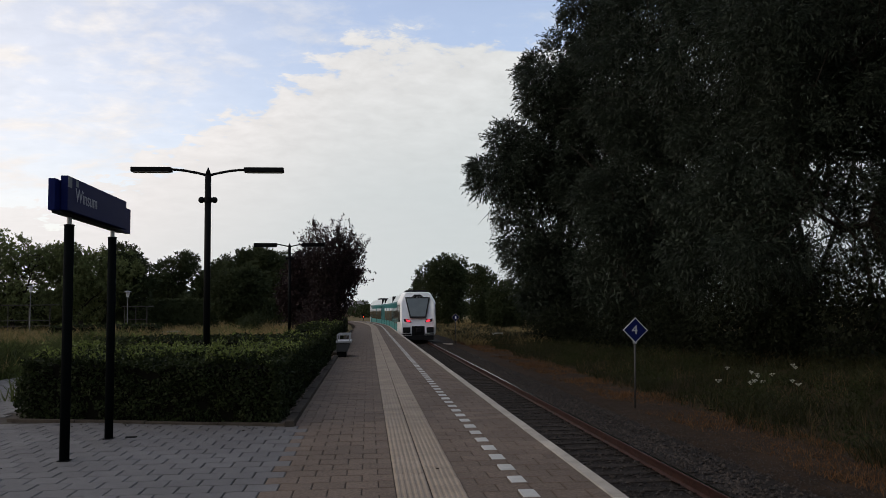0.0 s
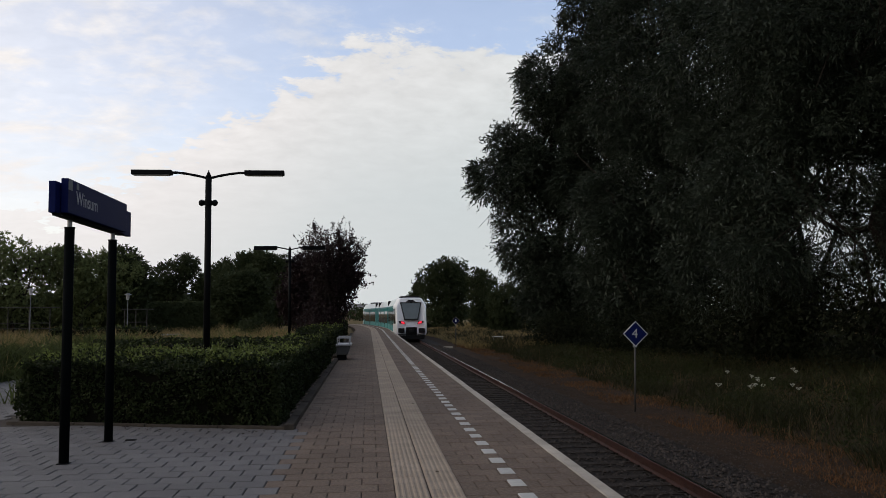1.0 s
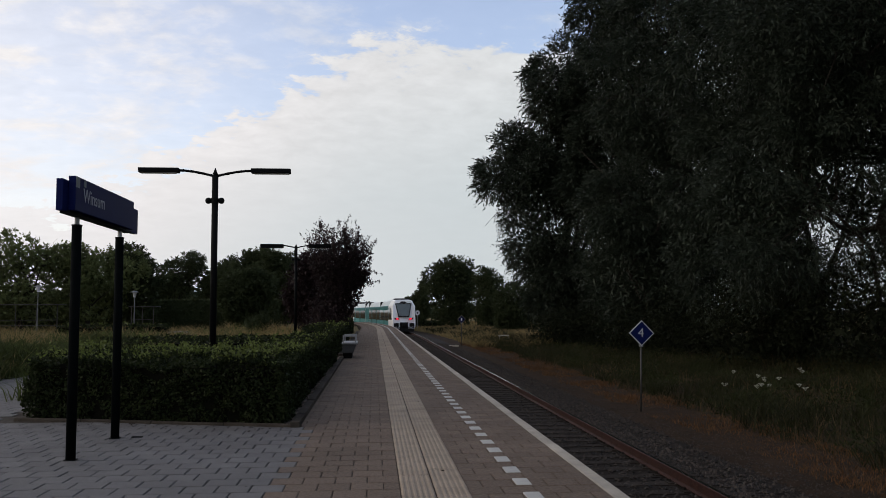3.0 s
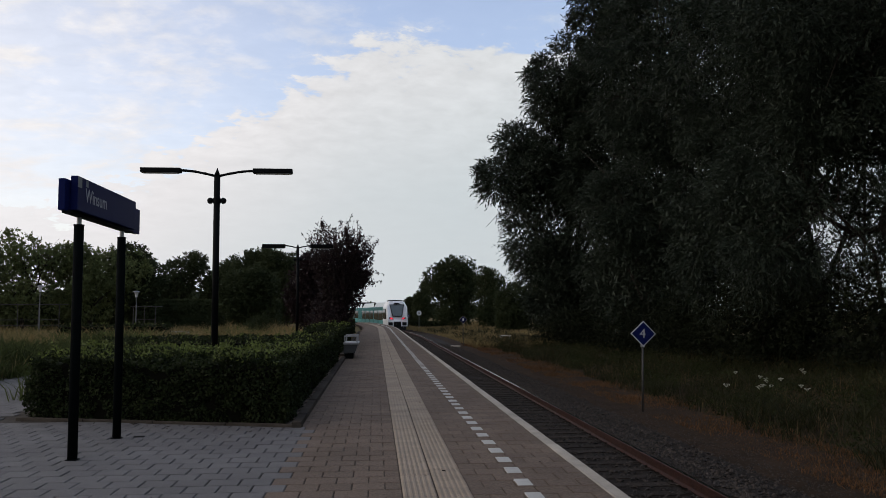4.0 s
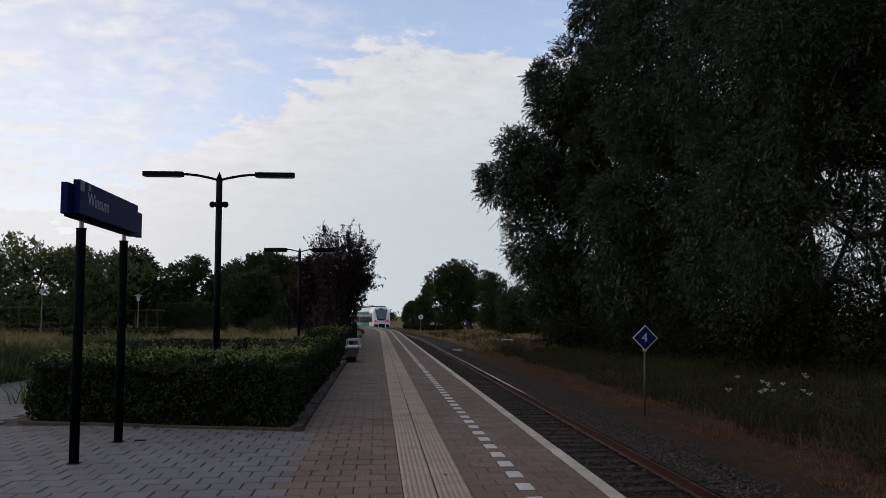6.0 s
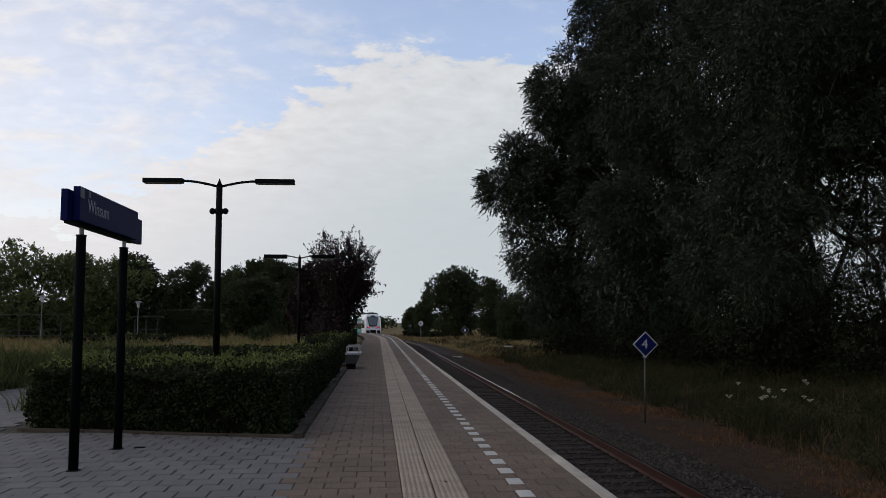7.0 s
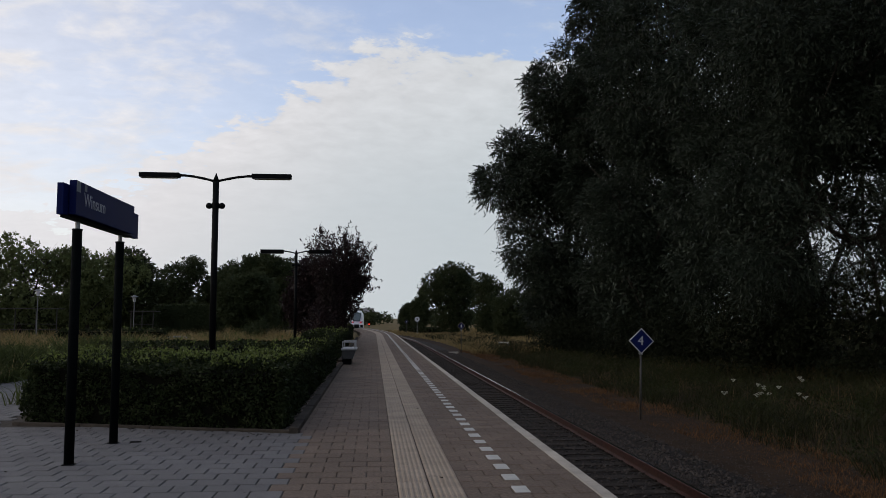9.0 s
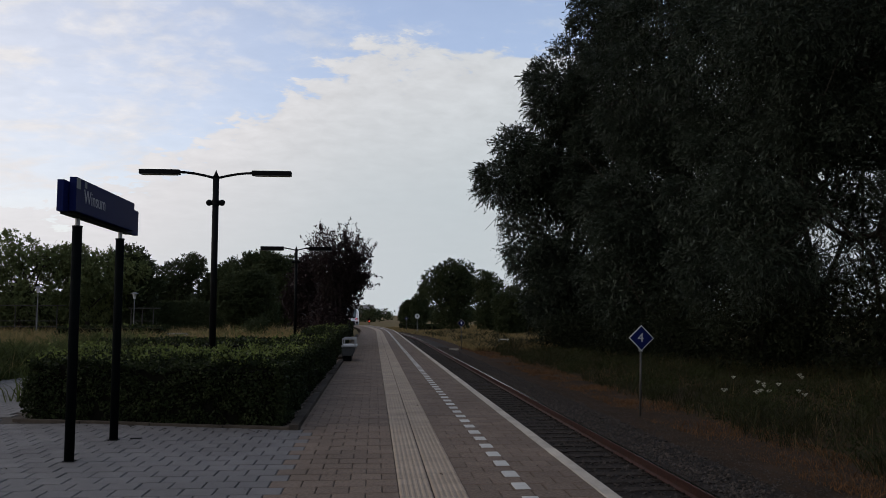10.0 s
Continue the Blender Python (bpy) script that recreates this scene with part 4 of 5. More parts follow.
blades("grass", 26000, (-15, -6.0, 17, 36), (0.6, 1.25), M["rank_green"], 9, "tall rank green grass behind the hedge", 0.012, keep=left_field, clumps=0.2)
blades("grass", 16000, (-27, -4.6, 34, 66), (0.5, 0.95), M["pale_straw"], 10, "dense straw-coloured grass across the meadow", 0.014, keep=left_field)
blades("grass", 9000, (-14, -1, 128, 230), (0.5, 1.0), M["pale_straw"], 8, "dry meadow grass past the platform", 0.03, keep=lambda a, b: lateral(a, b) < -3.2)


def weeds():
    """Low mounds of broad-leaved weeds in the verge."""
    rng = np.random.default_rng(91)
    p = []
    while len(p) < 1300:
        y = 10 + 60 * rng.uniform() ** 1.6
        x = TRACK_X + rng.uniform(4.9, 13)
        if noise.noise(Vector((x * 0.35, y * 0.35, 9.0))) < -0.05:
            continue
        r = rng.uniform(0.15, 0.42)
        c = np.array([x, y, ground_height(x, y) + r * 0.7])
        q = rng.normal(size=(46, 3))
        q /= np.linalg.norm(q, axis=1)[:, None]
        p.append(c + q * r * rng.uniform(0.5, 1.1, (46, 1)) * np.array([1, 1, rng.uniform(0.8, 1.5)]))
    ob = quads("weeds", leaf_quads(np.concatenate(p), 0.085, rng, 0.0, 0.4), M["weed"])
    tagged(ob, "low broad-leaved weeds among the verge grass", "weeds", kind="stuff")


weeds()


# ---- station things ----
def station_sign():
    t = thing("station_sign", -3.27, 10.35, 0, "dark blue station name sign with white lettering on two black posts", "sign")
    for y in (-0.86, 0.70):
        post = part("post", bmtube((0, y, 0), (0, y, 2.545), 0.052, n=20), M["black_green"], t, "black painted steel post", True)
        part("post_collar", bmtube((0, y, 2.545), (0, y, 2.56), 0.057, n=20), M["black"], post)
        part("spigot", bmtube((0, y, 2.55), (0, y, 2.68), 0.026, n=14), M["galvanised"], post, "bare steel spigot")
        part("foot_plate", bmbox(-0.06, 0.06, y - 0.06, y + 0.06, 0.0, 0.010, bevel=0.004), M["black"], post)
    part("back_board", bmbox(-0.05, 0.02, -1.36, 1.44, 2.665, 3.0, bevel=0.008), M["navy"], t)
    front = part("front_board", bmbox(0.025, 0.10, -1.22, 0.95, 2.68, 3.05, bevel=0.008), M["navy"], t)
    part("bottom_rail", bmbox(-0.03, 0.06, -1.30, 1.0, 2.64, 2.665), M["black"], t, "dark rail under the boards")
    lettering("lettering", "Winsum", 0.215, M["sign_letter"], front, pose(0.102, -0.98, 2.865, 90, 0, 90), 0.0015, "white station name lettering")
    part("corner_mark", bmbox(0.098, 0.104, -1.215, -1.10, 2.93, 3.045), M["galvanised"], front, "small grey square mark")
    part("corner_mark", bmbox(0.098, 0.104, -0.97, -0.90, 2.965, 3.035), M["galvanised"], front, "small grey square mark")


station_sign()


def platform_lamp(x, y, start=0.84, thick=0.11, group="platform lamps"):
    t = thing("platform_lamp", x, y, 0, "black double-armed platform lamp with two flat heads", "lamp", group=group)
    bm = bmesh.new()
    tube(bm, (0, 0, 0), (0, 0, 0.6), 0.088, n=18)
    tube(bm, (0, 0, 0.6), (0, 0, 4.82), 0.078, 0.072, n=18)
    tube(bm, (0, 0, 4.82), (0, 0, 5.0), 0.075, 0.005, n=18)
    part("post", bm, M["black"], t, "", True)
    for sgn in (-1, 1):
        bm = bmesh.new()
        pts = [Vector((sgn * u, 0, 4.80 + 0.14 * math.sin(min(1, u / 0.86) * math.pi / 2))) for u in (0.03, 0.25, 0.5, 0.72, 0.92)]
        for a, b in zip(pts, pts[1:]):
            tube(bm, a, b + (b - a) * 0.05, 0.032, 0.028, 10)
        arm = part("arm", bm, M["black"], t, "", True)
        head = part("lamp_head", bmbox(min(sgn * start, sgn * 1.765), max(sgn * start, sgn * 1.765), -0.11, 0.11, 4.99 - thick, 4.99, bevel=0.02), M["black"], t, "flat black lamp head")
        part("diffuser", bmbox(min(sgn * (start + 0.06), sgn * 1.73), max(sgn * (start + 0.06), sgn * 1.73), -0.085, 0.085, 4.978 - thick, 4.992 - thick, bevel=0.003), M["diffuser"], head, "unlit glass diffuser")
        bm = bmesh.new()
        tube(bm, (sgn * 0.06, 0, 4.22), (sgn * 0.13, 0, 4.22), 0.028, n=10)
        bmesh.ops.create_uvsphere(bm, u_segments=12, v_segments=8, radius=0.075, matrix=Matrix.Translation((sgn * 0.15, 0, 4.22)))
        part("loudspeaker", bm, M["black"], t, "small round loudspeaker", True)
    bm = bmtube((0, 0, 4.16), (0, 0, 4.28), 0.09, n=18)
    part("clamp", bm, M["black"], t)
    return t


platform_lamp(-3.75, 20.0)
platform_lamp(-3.90, 42.3, 0.62, 0.20)


def diamond_sign(x, y, lean, text, label, z=None, size=0.49, group="speed boards"):
    z = ground_height(x, y) if z is None else z
    t = thing("speed_board", x, y, z, label, "sign", group=group)
    t.matrix_basis = pose(x, y, z, 0, lean, 0)
    part("post", bmtube((0, 0, -0.1), (0, 0, 1.70), 0.027, n=12), M["old_post"], t, "grey steel post", True)
    rot = Matrix.Translation((0, -0.045, 1.98)) @ Matrix.Rotation(radians(45), 4, "Y")
    bm = bmesh.new()
    box(bm, -size / 2, size / 2, -0.012, 0.012, -size / 2, size / 2, 0.006, rot)
    part("white_rim", bm, M["sign_letter"] if text else M["coping"], t, "white rim" if text else "dull pale rim")
    bm = bmesh.new()
    k = size / 2 - 0.026
    box(bm, -k, k, -0.017, -0.0125, -k, k, 0.0, rot)
    face = part("blue_face", bm, M["navy"], t, "blue diamond face")
    if text:
        lettering("lettering", text, 0.34, M["sign_letter"], face, pose(-0.105, -0.064, 1.98, 90, 0, 0), 0.0015, "white numeral")
    else:
        part("lettering_bar", bmbox(-0.05, 0.05, -0.066, -0.063, 1.88, 2.08), M["white"], face, "small white mark")
    part("bracket", bmbox(-0.05, 0.05, -0.034, 0.03, 1.62, 1.70), M["galvanised"], t)
    return t


diamond_sign(7.10, 22.05, 1.3, "4", "blue diamond sign with a white 4 on a leaning grey post", -1.0)
diamond_sign(6.63, 63.5, 0, "", "small blue diamond sign on a thin post by the track", -1.0, 0.44)
diamond_sign(5.2, 134, 0, "", "pale diamond sign on a post by the curve", -1.0)


def round_board():
    t = thing("round_board", 6.4, 124, ground_height(6.4, 124), "white round speed board on a grey post", "sign")
    part("post", bmtube((0, 0, -0.1), (0, 0, 2.3), 0.04), M["galvanised"], t)
    disc = part("disc", bmtube((0, -0.05, 2.5), (0, -0.08, 2.5), 0.36, n=28), M["white"], t, "white disc")
    part("lettering_bar", bmbox(-0.07, 0.07, -0.085, -0.081, 2.36, 2.64), M["black"], disc, "black mark")


round_board()


def signal():
    x, y = -0.9, 165.0
    t = thing("railway_signal", x, y, ground_height(x, y), "dwarf railway signal with a red light past the platform", "signal")
    part("post", bmtube((0, 0, -0.2), (0, 0, 1.15), 0.05), M["black"], t)
    head = part("signal_head", bmbox(-0.2, 0.2, -0.12, 0.12, 1.15, 2.0, bevel=0.05), M["black"], t)
    part("lens", bmtube((0, -0.125, 1.45), (0, -0.15, 1.45), 0.11, n=20), M["red_signal"], head, "lit red lens")
    part("hood", bmtube((0, -0.12, 1.64), (0, -0.3, 1.61), 0.03, n=10), M["black"], head)


signal()


def bench():
    t = thing("bench", -0.82, 29.6, 0, "platform bench with pale steel seat and armrest on a grey base", "bench")
    part("foot", bmbox(-0.24, 0.07, -0.7, 0.7, 0.0, 0.21, bevel=0.02), M["black"], t, "dark recessed foot")
    bm = bmesh.new()
    for v in box(bm, -0.25, 0.22, -0.85, 0.85, 0.19, 0.485, 0.02):
        if v.co.x > 0:
            v.co.x -= (0.485 - v.co.z) * 0.35
    part("base", bm, M["bench_base"], t, "grey sloping base")
    part("seat", bmbox(-0.27, 0.25, -0.9, 0.9, 0.49, 0.55, bevel=0.014), M["bench_steel"], t, "pale seat slab")
    for y in (-0.86, 0.86):
        bm = bmesh.new()
        box(bm, -0.24, 0.22, y - 0.03, y + 0.03, 0.745, 0.79, 0.01)
        box(bm, 0.17, 0.21, y - 0.025, y + 0.025, 0.545, 0.75, 0.006)
        box(bm, -0.24, -0.20, y - 0.025, y + 0.025, 0.545, 0.75, 0.006)
        part("armrest", bm, M["bench_steel"], t, "pale steel armrest loop")


bench()


def lantern(x, y, h=4.1):
    z = ground_height(x, y)
    t = thing("street_lantern", x, y, z, "grey street lantern on a slim post beyond the meadow", "street lamp", group="street lanterns")
    part("post", bmtube((0, 0, -0.2), (0, 0, h - 0.5), 0.045, 0.035), M["lantern_post"], t)
    part("lantern_glass", bmtube((0, 0, h - 0.5), (0, 0, h - 0.08), 0.10, 0.17, n=8), M["bench_slab"], t, "pale unlit glass")
    part("cap", bmtube((0, 0, h - 0.08), (0, 0, h + 0.04), 0.36, 0.10, n=16), M["lantern_post"], t, "flat metal cap")


for lx, ly, lh in ((-27.4, 71, 3.95), (-19.7, 71, 3.5), (-20.4, 97, 3.15), (-17.1, 97, 3.0)):
    lantern(lx, ly, lh)


def rack_shelter(x, y, w, h, label):
    t = thing("cycle_shelter", x, y, ground_height(x, y), label, "shelter")
    n = max(2, int(w / 1.5))
    for i in range(n + 1):
        part("post", bmtube((w * i / n, 0, -0.2), (w * i / n, 0, h), 0.035), M["old_post"], t)
    for z in (0.7, 1.15):
        part("bar", bmtube((0, 0, z), (w, 0, z), 0.03), M["old_post"], t)
    part("roof_sheet", bmbox(-0.2, w + 0.2, -0.2, 1.6, h, h + 0.06, bevel=0.02), M["old_post"], t, "flat grey roof sheet")


rack_shelter(-31.2, 72, 5.0, 2.4, "grey steel cycle shelter with rails beyond the meadow")
rack_shelter(-20.2, 72, 1.8, 2.2, "small grey steel shelter beyond the meadow")


def parked_car(x, y, rz):
    z = ground_height(x, y)
    t = thing("car", x, y, z, "silver parked car half hidden by grass", "car", rz)
    prof = [(-2.1, 0.35), (-2.15, 0.75), (-1.9, 0.92), (-1.0, 1.0), (-0.4, 1.42), (0.9, 1.45), (1.6, 1.0), (2.05, 0.9), (2.12, 0.4)]
    bm = bmesh.new()
    a = [bm.verts.new((u, -0.82, v)) for u, v in prof]
    b = [bm.verts.new((u, 0.82, v)) for u, v in prof]
    bm.faces.new(a)
    bm.faces.new(b[::-1])
    for i in range(len(prof)):
        j = (i + 1) % len(prof)
        bm.faces.new((a[j], a[i], b[i], b[j]))
    bmesh.ops.recalc_face_normals(bm, faces=bm.faces)
    bmesh.ops.bevel(bm, geom=list(bm.edges), offset=0.06, segments=2, affect="EDGES")
    part("body", bm, M["car_paint"], t, "", True)
    for sgn in (-1, 1):
        bm = bmesh.new()
        vs = [bm.verts.new((u, sgn * 0.825, v)) for u, v in ((-0.85, 1.02), (-0.35, 1.36), (0.85, 1.38), (1.35, 1.02))]
        bm.faces.new(vs if sgn > 0 else vs[::-1])
        bmesh.ops.solidify(bm, geom=list(bm.faces), thickness=0.01)
        part("side_window", bm, M["pane"], t, "dark side window")
        for u in (-1.35, 1.3):
            wheel = part("wheel", bmtube((u, sgn * 0.66, 0.32), (u, sgn * 0.85, 0.32), 0.32, n=20), M["rubber"], t)
            part("rim", bmtube((u, sgn * 0.84, 0.32), (u, sgn * 0.865, 0.32), 0.19, n=16), M["galvanised"], wheel)


parked_car(-14.6, 62.5, 8)


def house(x, y, w, d, h, rh, rz, label):
    t = thing("house", x, y, ground_height(x, y) - 0.2, label, "house", rz)
    wall_ob = part("wall", bmbox(-w / 2, w / 2, -d / 2, d / 2, 0, h), M["brick"], t, "dark brick wall")
    bm = bmesh.new()
    o = 0.4
    v = [bm.verts.new(c) for c in ((-w / 2 - o, -d / 2 - o, h), (w / 2 + o, -d / 2 - o, h), (w / 2 + o, d / 2 + o, h), (-w / 2 - o, d / 2 + o, h), (-w / 2, 0, h + rh), (w / 2, 0, h + rh))]
    for f in ((0, 1, 5, 4), (2, 3, 4, 5), (1, 2, 5), (3, 0, 4), (3, 2, 1, 0)):
        bm.faces.new([v[i] for i in f])
    roof = part("roof", bm, M["rooftile"], t, "grey tiled roof")
    part("chimney", bmbox(-w * 0.3, -w * 0.3 + 0.5, -0.25, 0.25, h + rh * 0.5, h + rh + 0.5), M["brick"], roof)
    for i in range(3):
        u = -w / 2 + w * (i + 0.5) / 3
        win = part("window", bmbox(u - 0.5, u + 0.5, -d / 2 - 0.03, -d / 2 + 0.02, 0.9, 2.1), M["white"], wall_ob, "white framed window")
        part("pane", bmbox(u - 0.42, u + 0.42, -d / 2 - 0.036, -d / 2 - 0.031, 0.98, 2.02), M["pane"], win)


house(-30, 150, 9, 7, 3.0, 2.6, 12, "low brick house with grey roof behind trees")
house(-7.0, 340, 14, 8, 3.5, 3.0, 0, "far house with grey roof on the horizon")


def floor_lid():
    t = thing("floor_lid", -3.02, 11.12, 0.0, "small dark lid in the paving beside the sign post", "lid")
    part("lid", bmbox(-0.06, 0.07, -0.03, 0.04, 0.002, 0.012, bevel=0.004), M["black"], t)


floor_lid()


def bed_kerb():
    """Kerbstones round the hedge bed."""
    t = new("kerb_bed")
    tagged(t, "dark concrete kerbstones round the hedge bed", "kerb", kind="structure")
    a, b = Vector((-5.35, 13.08, 0)), Vector((-1.02, 11.78, 0))
    runs = [(a, b, 0.10, 0.035), (b, Vector((-1.02, 29.0, 0)), 0.13, 0.075), (Vector((-1.12, 30.5, 0)), Vector((-1.2, 66, 0)), 0.16, 0.09)]
    for p, q, w, h in runs:
        n = int((q - p).length / 1.0)
        bm = bmesh.new()
        box(bm, 0.006, (q - p).length / n - 0.006, 0, w, -0.05, h, 0.012)
        m0 = None
        d = (q - p).normalized()
        rot = Matrix.Rotation(math.atan2(d.y, d.x), 4, "Z")
        for i in range(n):
            if m0 is None:
                o = finish("kerbstone", bm, M["kerb"], t)
                m0 = o.data
            else:
                o = new("kerbstone", m0)
                o.parent = t
            o.matrix_basis = Matrix.Translation(p + (q - p) * i / n + Vector((0, 0, 0.004 * math.sin(i * 2.7)))) @ rot


bed_kerb()


def flowers():
    rng = np.random.default_rng(77)
    for k in range(13):
        y = rng.uniform(22, 27)
        x = y * rng.uniform(0.41, 0.53)
        z = ground_height(x, y)
        t = thing("umbel_flower", x, y, z, "white flowering umbel on a thin stalk in the verge", "flower", group="umbels in the verge")
        h = rng.uniform(0.45, 0.75)
        part("stalk", bmtube((0, 0, -0.05), (0.03, 0, h), 0.008, 0.005, n=5), M["grass"], t)
        bm = bmesh.new()
        for _ in range(16):
            r, a = 0.085 * math.sqrt(rng.uniform()), rng.uniform(0, 6.28)
            c = Vector((0.03 + r * math.cos(a), r * math.sin(a), h + rng.normal() * 0.012 - r * 0.2))
            bmesh.ops.create_icosphere(bm, subdivisions=1, radius=rng.uniform(0.012, 0.022), matrix=Matrix.Translation(c) @ Matrix.Diagonal((1, 1, 0.5, 1)))
            tube(bm, (0.028, 0, h - 0.09), c, 0.003, 0.002, 4)
        part("flower_head", bm, M["flower"], t, "white flower head")


flowers()


def lineside_bits():
    bm = bmesh.new()
    box(bm, -0.5, 0.5, -0.05, 0.05, 0.48, 0.55, 0.01)
    t = thing("low_barrier", 11.8, 76, ground_height(11.8, 76), "low white barrier rail in the meadow grass", "barrier")
    part("bar", bm, M["white"], t)
    for u in (-0.4, 0.4):
        part("post", bmtube((u, 0, -0.1), (u, 0, 0.5), 0.025), M["white"], t)
    bm = bmesh.new()
    box(bm, -0.35, 0.35, -0.2, 0.2, 0, 0.12, 0.02)
    t = thing("cable_cover", 6.0, 63, -1.06, "pale concrete cable cover by the ballast", "cover")
    part("slab", bm, M["coping"], t)


lineside_bits()


# ---- train ----
CARS = [("rear_car", 18.2, True, False), ("middle_car", 15.4, False, False), ("power_car", 4.6, False, False), ("front_car", 18.2, False, True)]
GAP = 0.35


def ring(half, top):
    """The body's section as (x, z) points, from the lower left round over the roof."""
    k = top / 3.82
    pts = [(-half * 0.93, 0.46), (-half, 0.66), (-half, 1.4), (-half, 2.3), (-half, 2.98 * k), (-half * 0.965, 3.12 * k), (-half * 0.75, 3.70 * k), (-half * 0.66, 3.79 * k),
           (-half * 0.34, 3.82 * k), (-half * 0.1, top)]
    return pts + [(-x, z) for x, z in pts[::-1]]


def car_body(name, length, rear_cab, front_cab, parent, k):
    half, top = 1.44, 3.78
    stations = []
    if rear_cab:
        stations += [(0.0, 0.86, True), (0.25, 0.93, True), (0.9, 0.985, True), (1.8, 1.0, True), (4.4, 1.0, False)]
    else:
        stations += [(0.0, 0.985, False), (0.05, 1.0, False)]
    stations += [(length * 0.5, 1.0, False)]
    if front_cab:
        stations += [(length - 1.8, 1.0, "f"), (length - 0.9, 0.985, "f"), (length - 0.25, 0.93, "f"), (length, 0.86, "f")]
    else:
        stations += [(length - 0.05, 1.0, False), (length, 0.985, False)]
    bm = bmesh.new()
    rings = []
    for y, f, cab in stations:
        vs = []
        for x, z in ring(half, top):
            rake = 0.0
            if cab:
                near = (1 - min(1, (y if cab is True else length - y) / 1.8)) if cab else 0
                rake = max(0, z - 1.35) * 0.42 * near
                if z < 0.7:
                    rake += 0.12 * near
            zz = z
            if cab and z > 2.9:
                zz = z - (z - 2.9) * 0.08 * (1 - min(1, (y if cab is True else length - y) / 1.8))
            fx = f
            vs.append(bm.verts.new((x * fx, y + (rake if cab != "f" else -rake), zz)))
        rings.append(vs)
    n = len(rings[0])
    for a, b in zip(rings, rings[1:]):
        for i in range(n):
            f = bm.faces.new((a[i], a[(i + 1) % n], b[(i + 1) % n], b[i]))
            zc = sum(v.co.z for v in f.verts) / 4
            yc = sum(v.co.y for v in f.verts) / 4
            cab_zone = (rear_cab and yc < 4.4) or (front_cab and yc > length - 4.4)
            f.material_index = 0 if cab_zone else (1 if zc > 3.2 else 2)
    bm.faces.new(rings[0])
    bm.faces.new(rings[-1][::-1])
    bmesh.ops.recalc_face_normals(bm, faces=bm.faces)
    body = part(name, bm, [M["t_white"], M["t_grey"], M["t_teal"]], parent, "white and teal articulated train section")
    side = half + 0.006
    y0, y1 = (4.6 if rear_cab else 0.25), (length - 4.6 if front_cab else length - 0.25)
    for sgn in (-1, 1):
        def panel(pname, a, b, z0, z1, mat, lab="", proud=0.0):
            x0, x1 = sorted((sgn * (side - 0.02), sgn * (side + proud)))
            return part(pname, bmbox(x0, x1, a, b, z0, z1), mat, body, lab)
        panel("lower_panel", y0, y1, 0.66, 1.30, M["t_pale"], "pale teal side panel")
        panel("upper_panel", y0, y1, 2.66, 2.92, M["t_teal"], "teal cantrail panel")
        if length > 8:
            doors = [y0 + (y1 - y0) * u for u in ((0.30, 0.72) if not (rear_cab or front_cab) else (0.5,))]
            edges = [y0] + [e for d in doors for e in (d - 0.75, d + 0.75)] + [y1]
            for d in doors:
                dr = panel("door", d - 0.68, d + 0.68, 0.60, 2.42, M["t_teal"], "teal double door", 0.008)
                for e in (d - 0.56, d + 0.06):
                    panel("door_window", e, e + 0.5, 1.2, 2.35, M["t_glass"], "dark door window", 0.014)
            for a, b in zip(edges[::2], edges[1::2]):
                m = max(1, round((b - a) / 1.9))
                for i in range(m):
                    panel("window", a + (b - a) * i / m + 0.03, a + (b - a) * (i + 1) / m - 0.03, 1.30, 2.60, M["t_glass"], "dark tinted window", 0.012)
        else:
            panel("grille_panel", 0.6, length - 0.6, 1.2, 2.3, M["t_teal"], "teal louvred panel", 0.008)
        if rear_cab or front_cab:
            bm = bmesh.new()
            cols = []
            for y, f in ((0.42, 0.944), (0.9, 0.985), (1.8, 1.0), (4.2, 1.0)):
                pair = []
                for z in (1.46, 2.80):
                    rake = (z - 1.35) * 0.42 * (1 - min(1, y / 1.8))
                    yy = y + rake + (0.0 if y > 0.5 else 0.05)
                    pair.append(tuple(bm.verts.new((sgn * (half * f + o), yy if rear_cab else length - yy, z)) for o in (0.014, -0.03)))
                cols.append(pair)
            for p, q in zip(cols, cols[1:]):
                bm.faces.new((p[0][0], q[0][0], q[1][0], p[1][0]))
                bm.faces.new((p[1][0], q[1][0], q[1][1], p[1][1]))
                bm.faces.new((p[0][0], p[0][1], q[0][1], q[0][0]))
            for p in (cols[0], cols[-1]):
                bm.faces.new((p[0][0], p[1][0], p[1][1], p[0][1]))
            bmesh.ops.recalc_face_normals(bm, faces=bm.faces)
            part("cab_side_window", bm, M["t_glass"], body, "dark slanting cab side window")
    # underframe, bogies
    part("underframe", bmbox(-1.25, 1.25, 0.9 if rear_cab else 0.1, length - (0.9 if front_cab else 0.1), 0.30, 0.60), M["t_dark"], body, "dark underframe")
    for y in ((2.6, length - 2.2) if length > 8 else (1.4, length - 1.4)):
        bg = part("bogie", bmbox(-1.1, 1.1, y - 1.1, y + 1.1, 0.36, 0.62, bevel=0.04), M["t_dark"], body, "dark bogie frame")
        for dy in (-0.8, 0.8):
            for sx in (-0.7535, 0.7535):
                part("wheel", bmtube((sx - 0.06, y + dy, 0.40), (sx + 0.06, y + dy, 0.40), 0.40, n=22), M["t_dark"], body, "dark steel wheel")
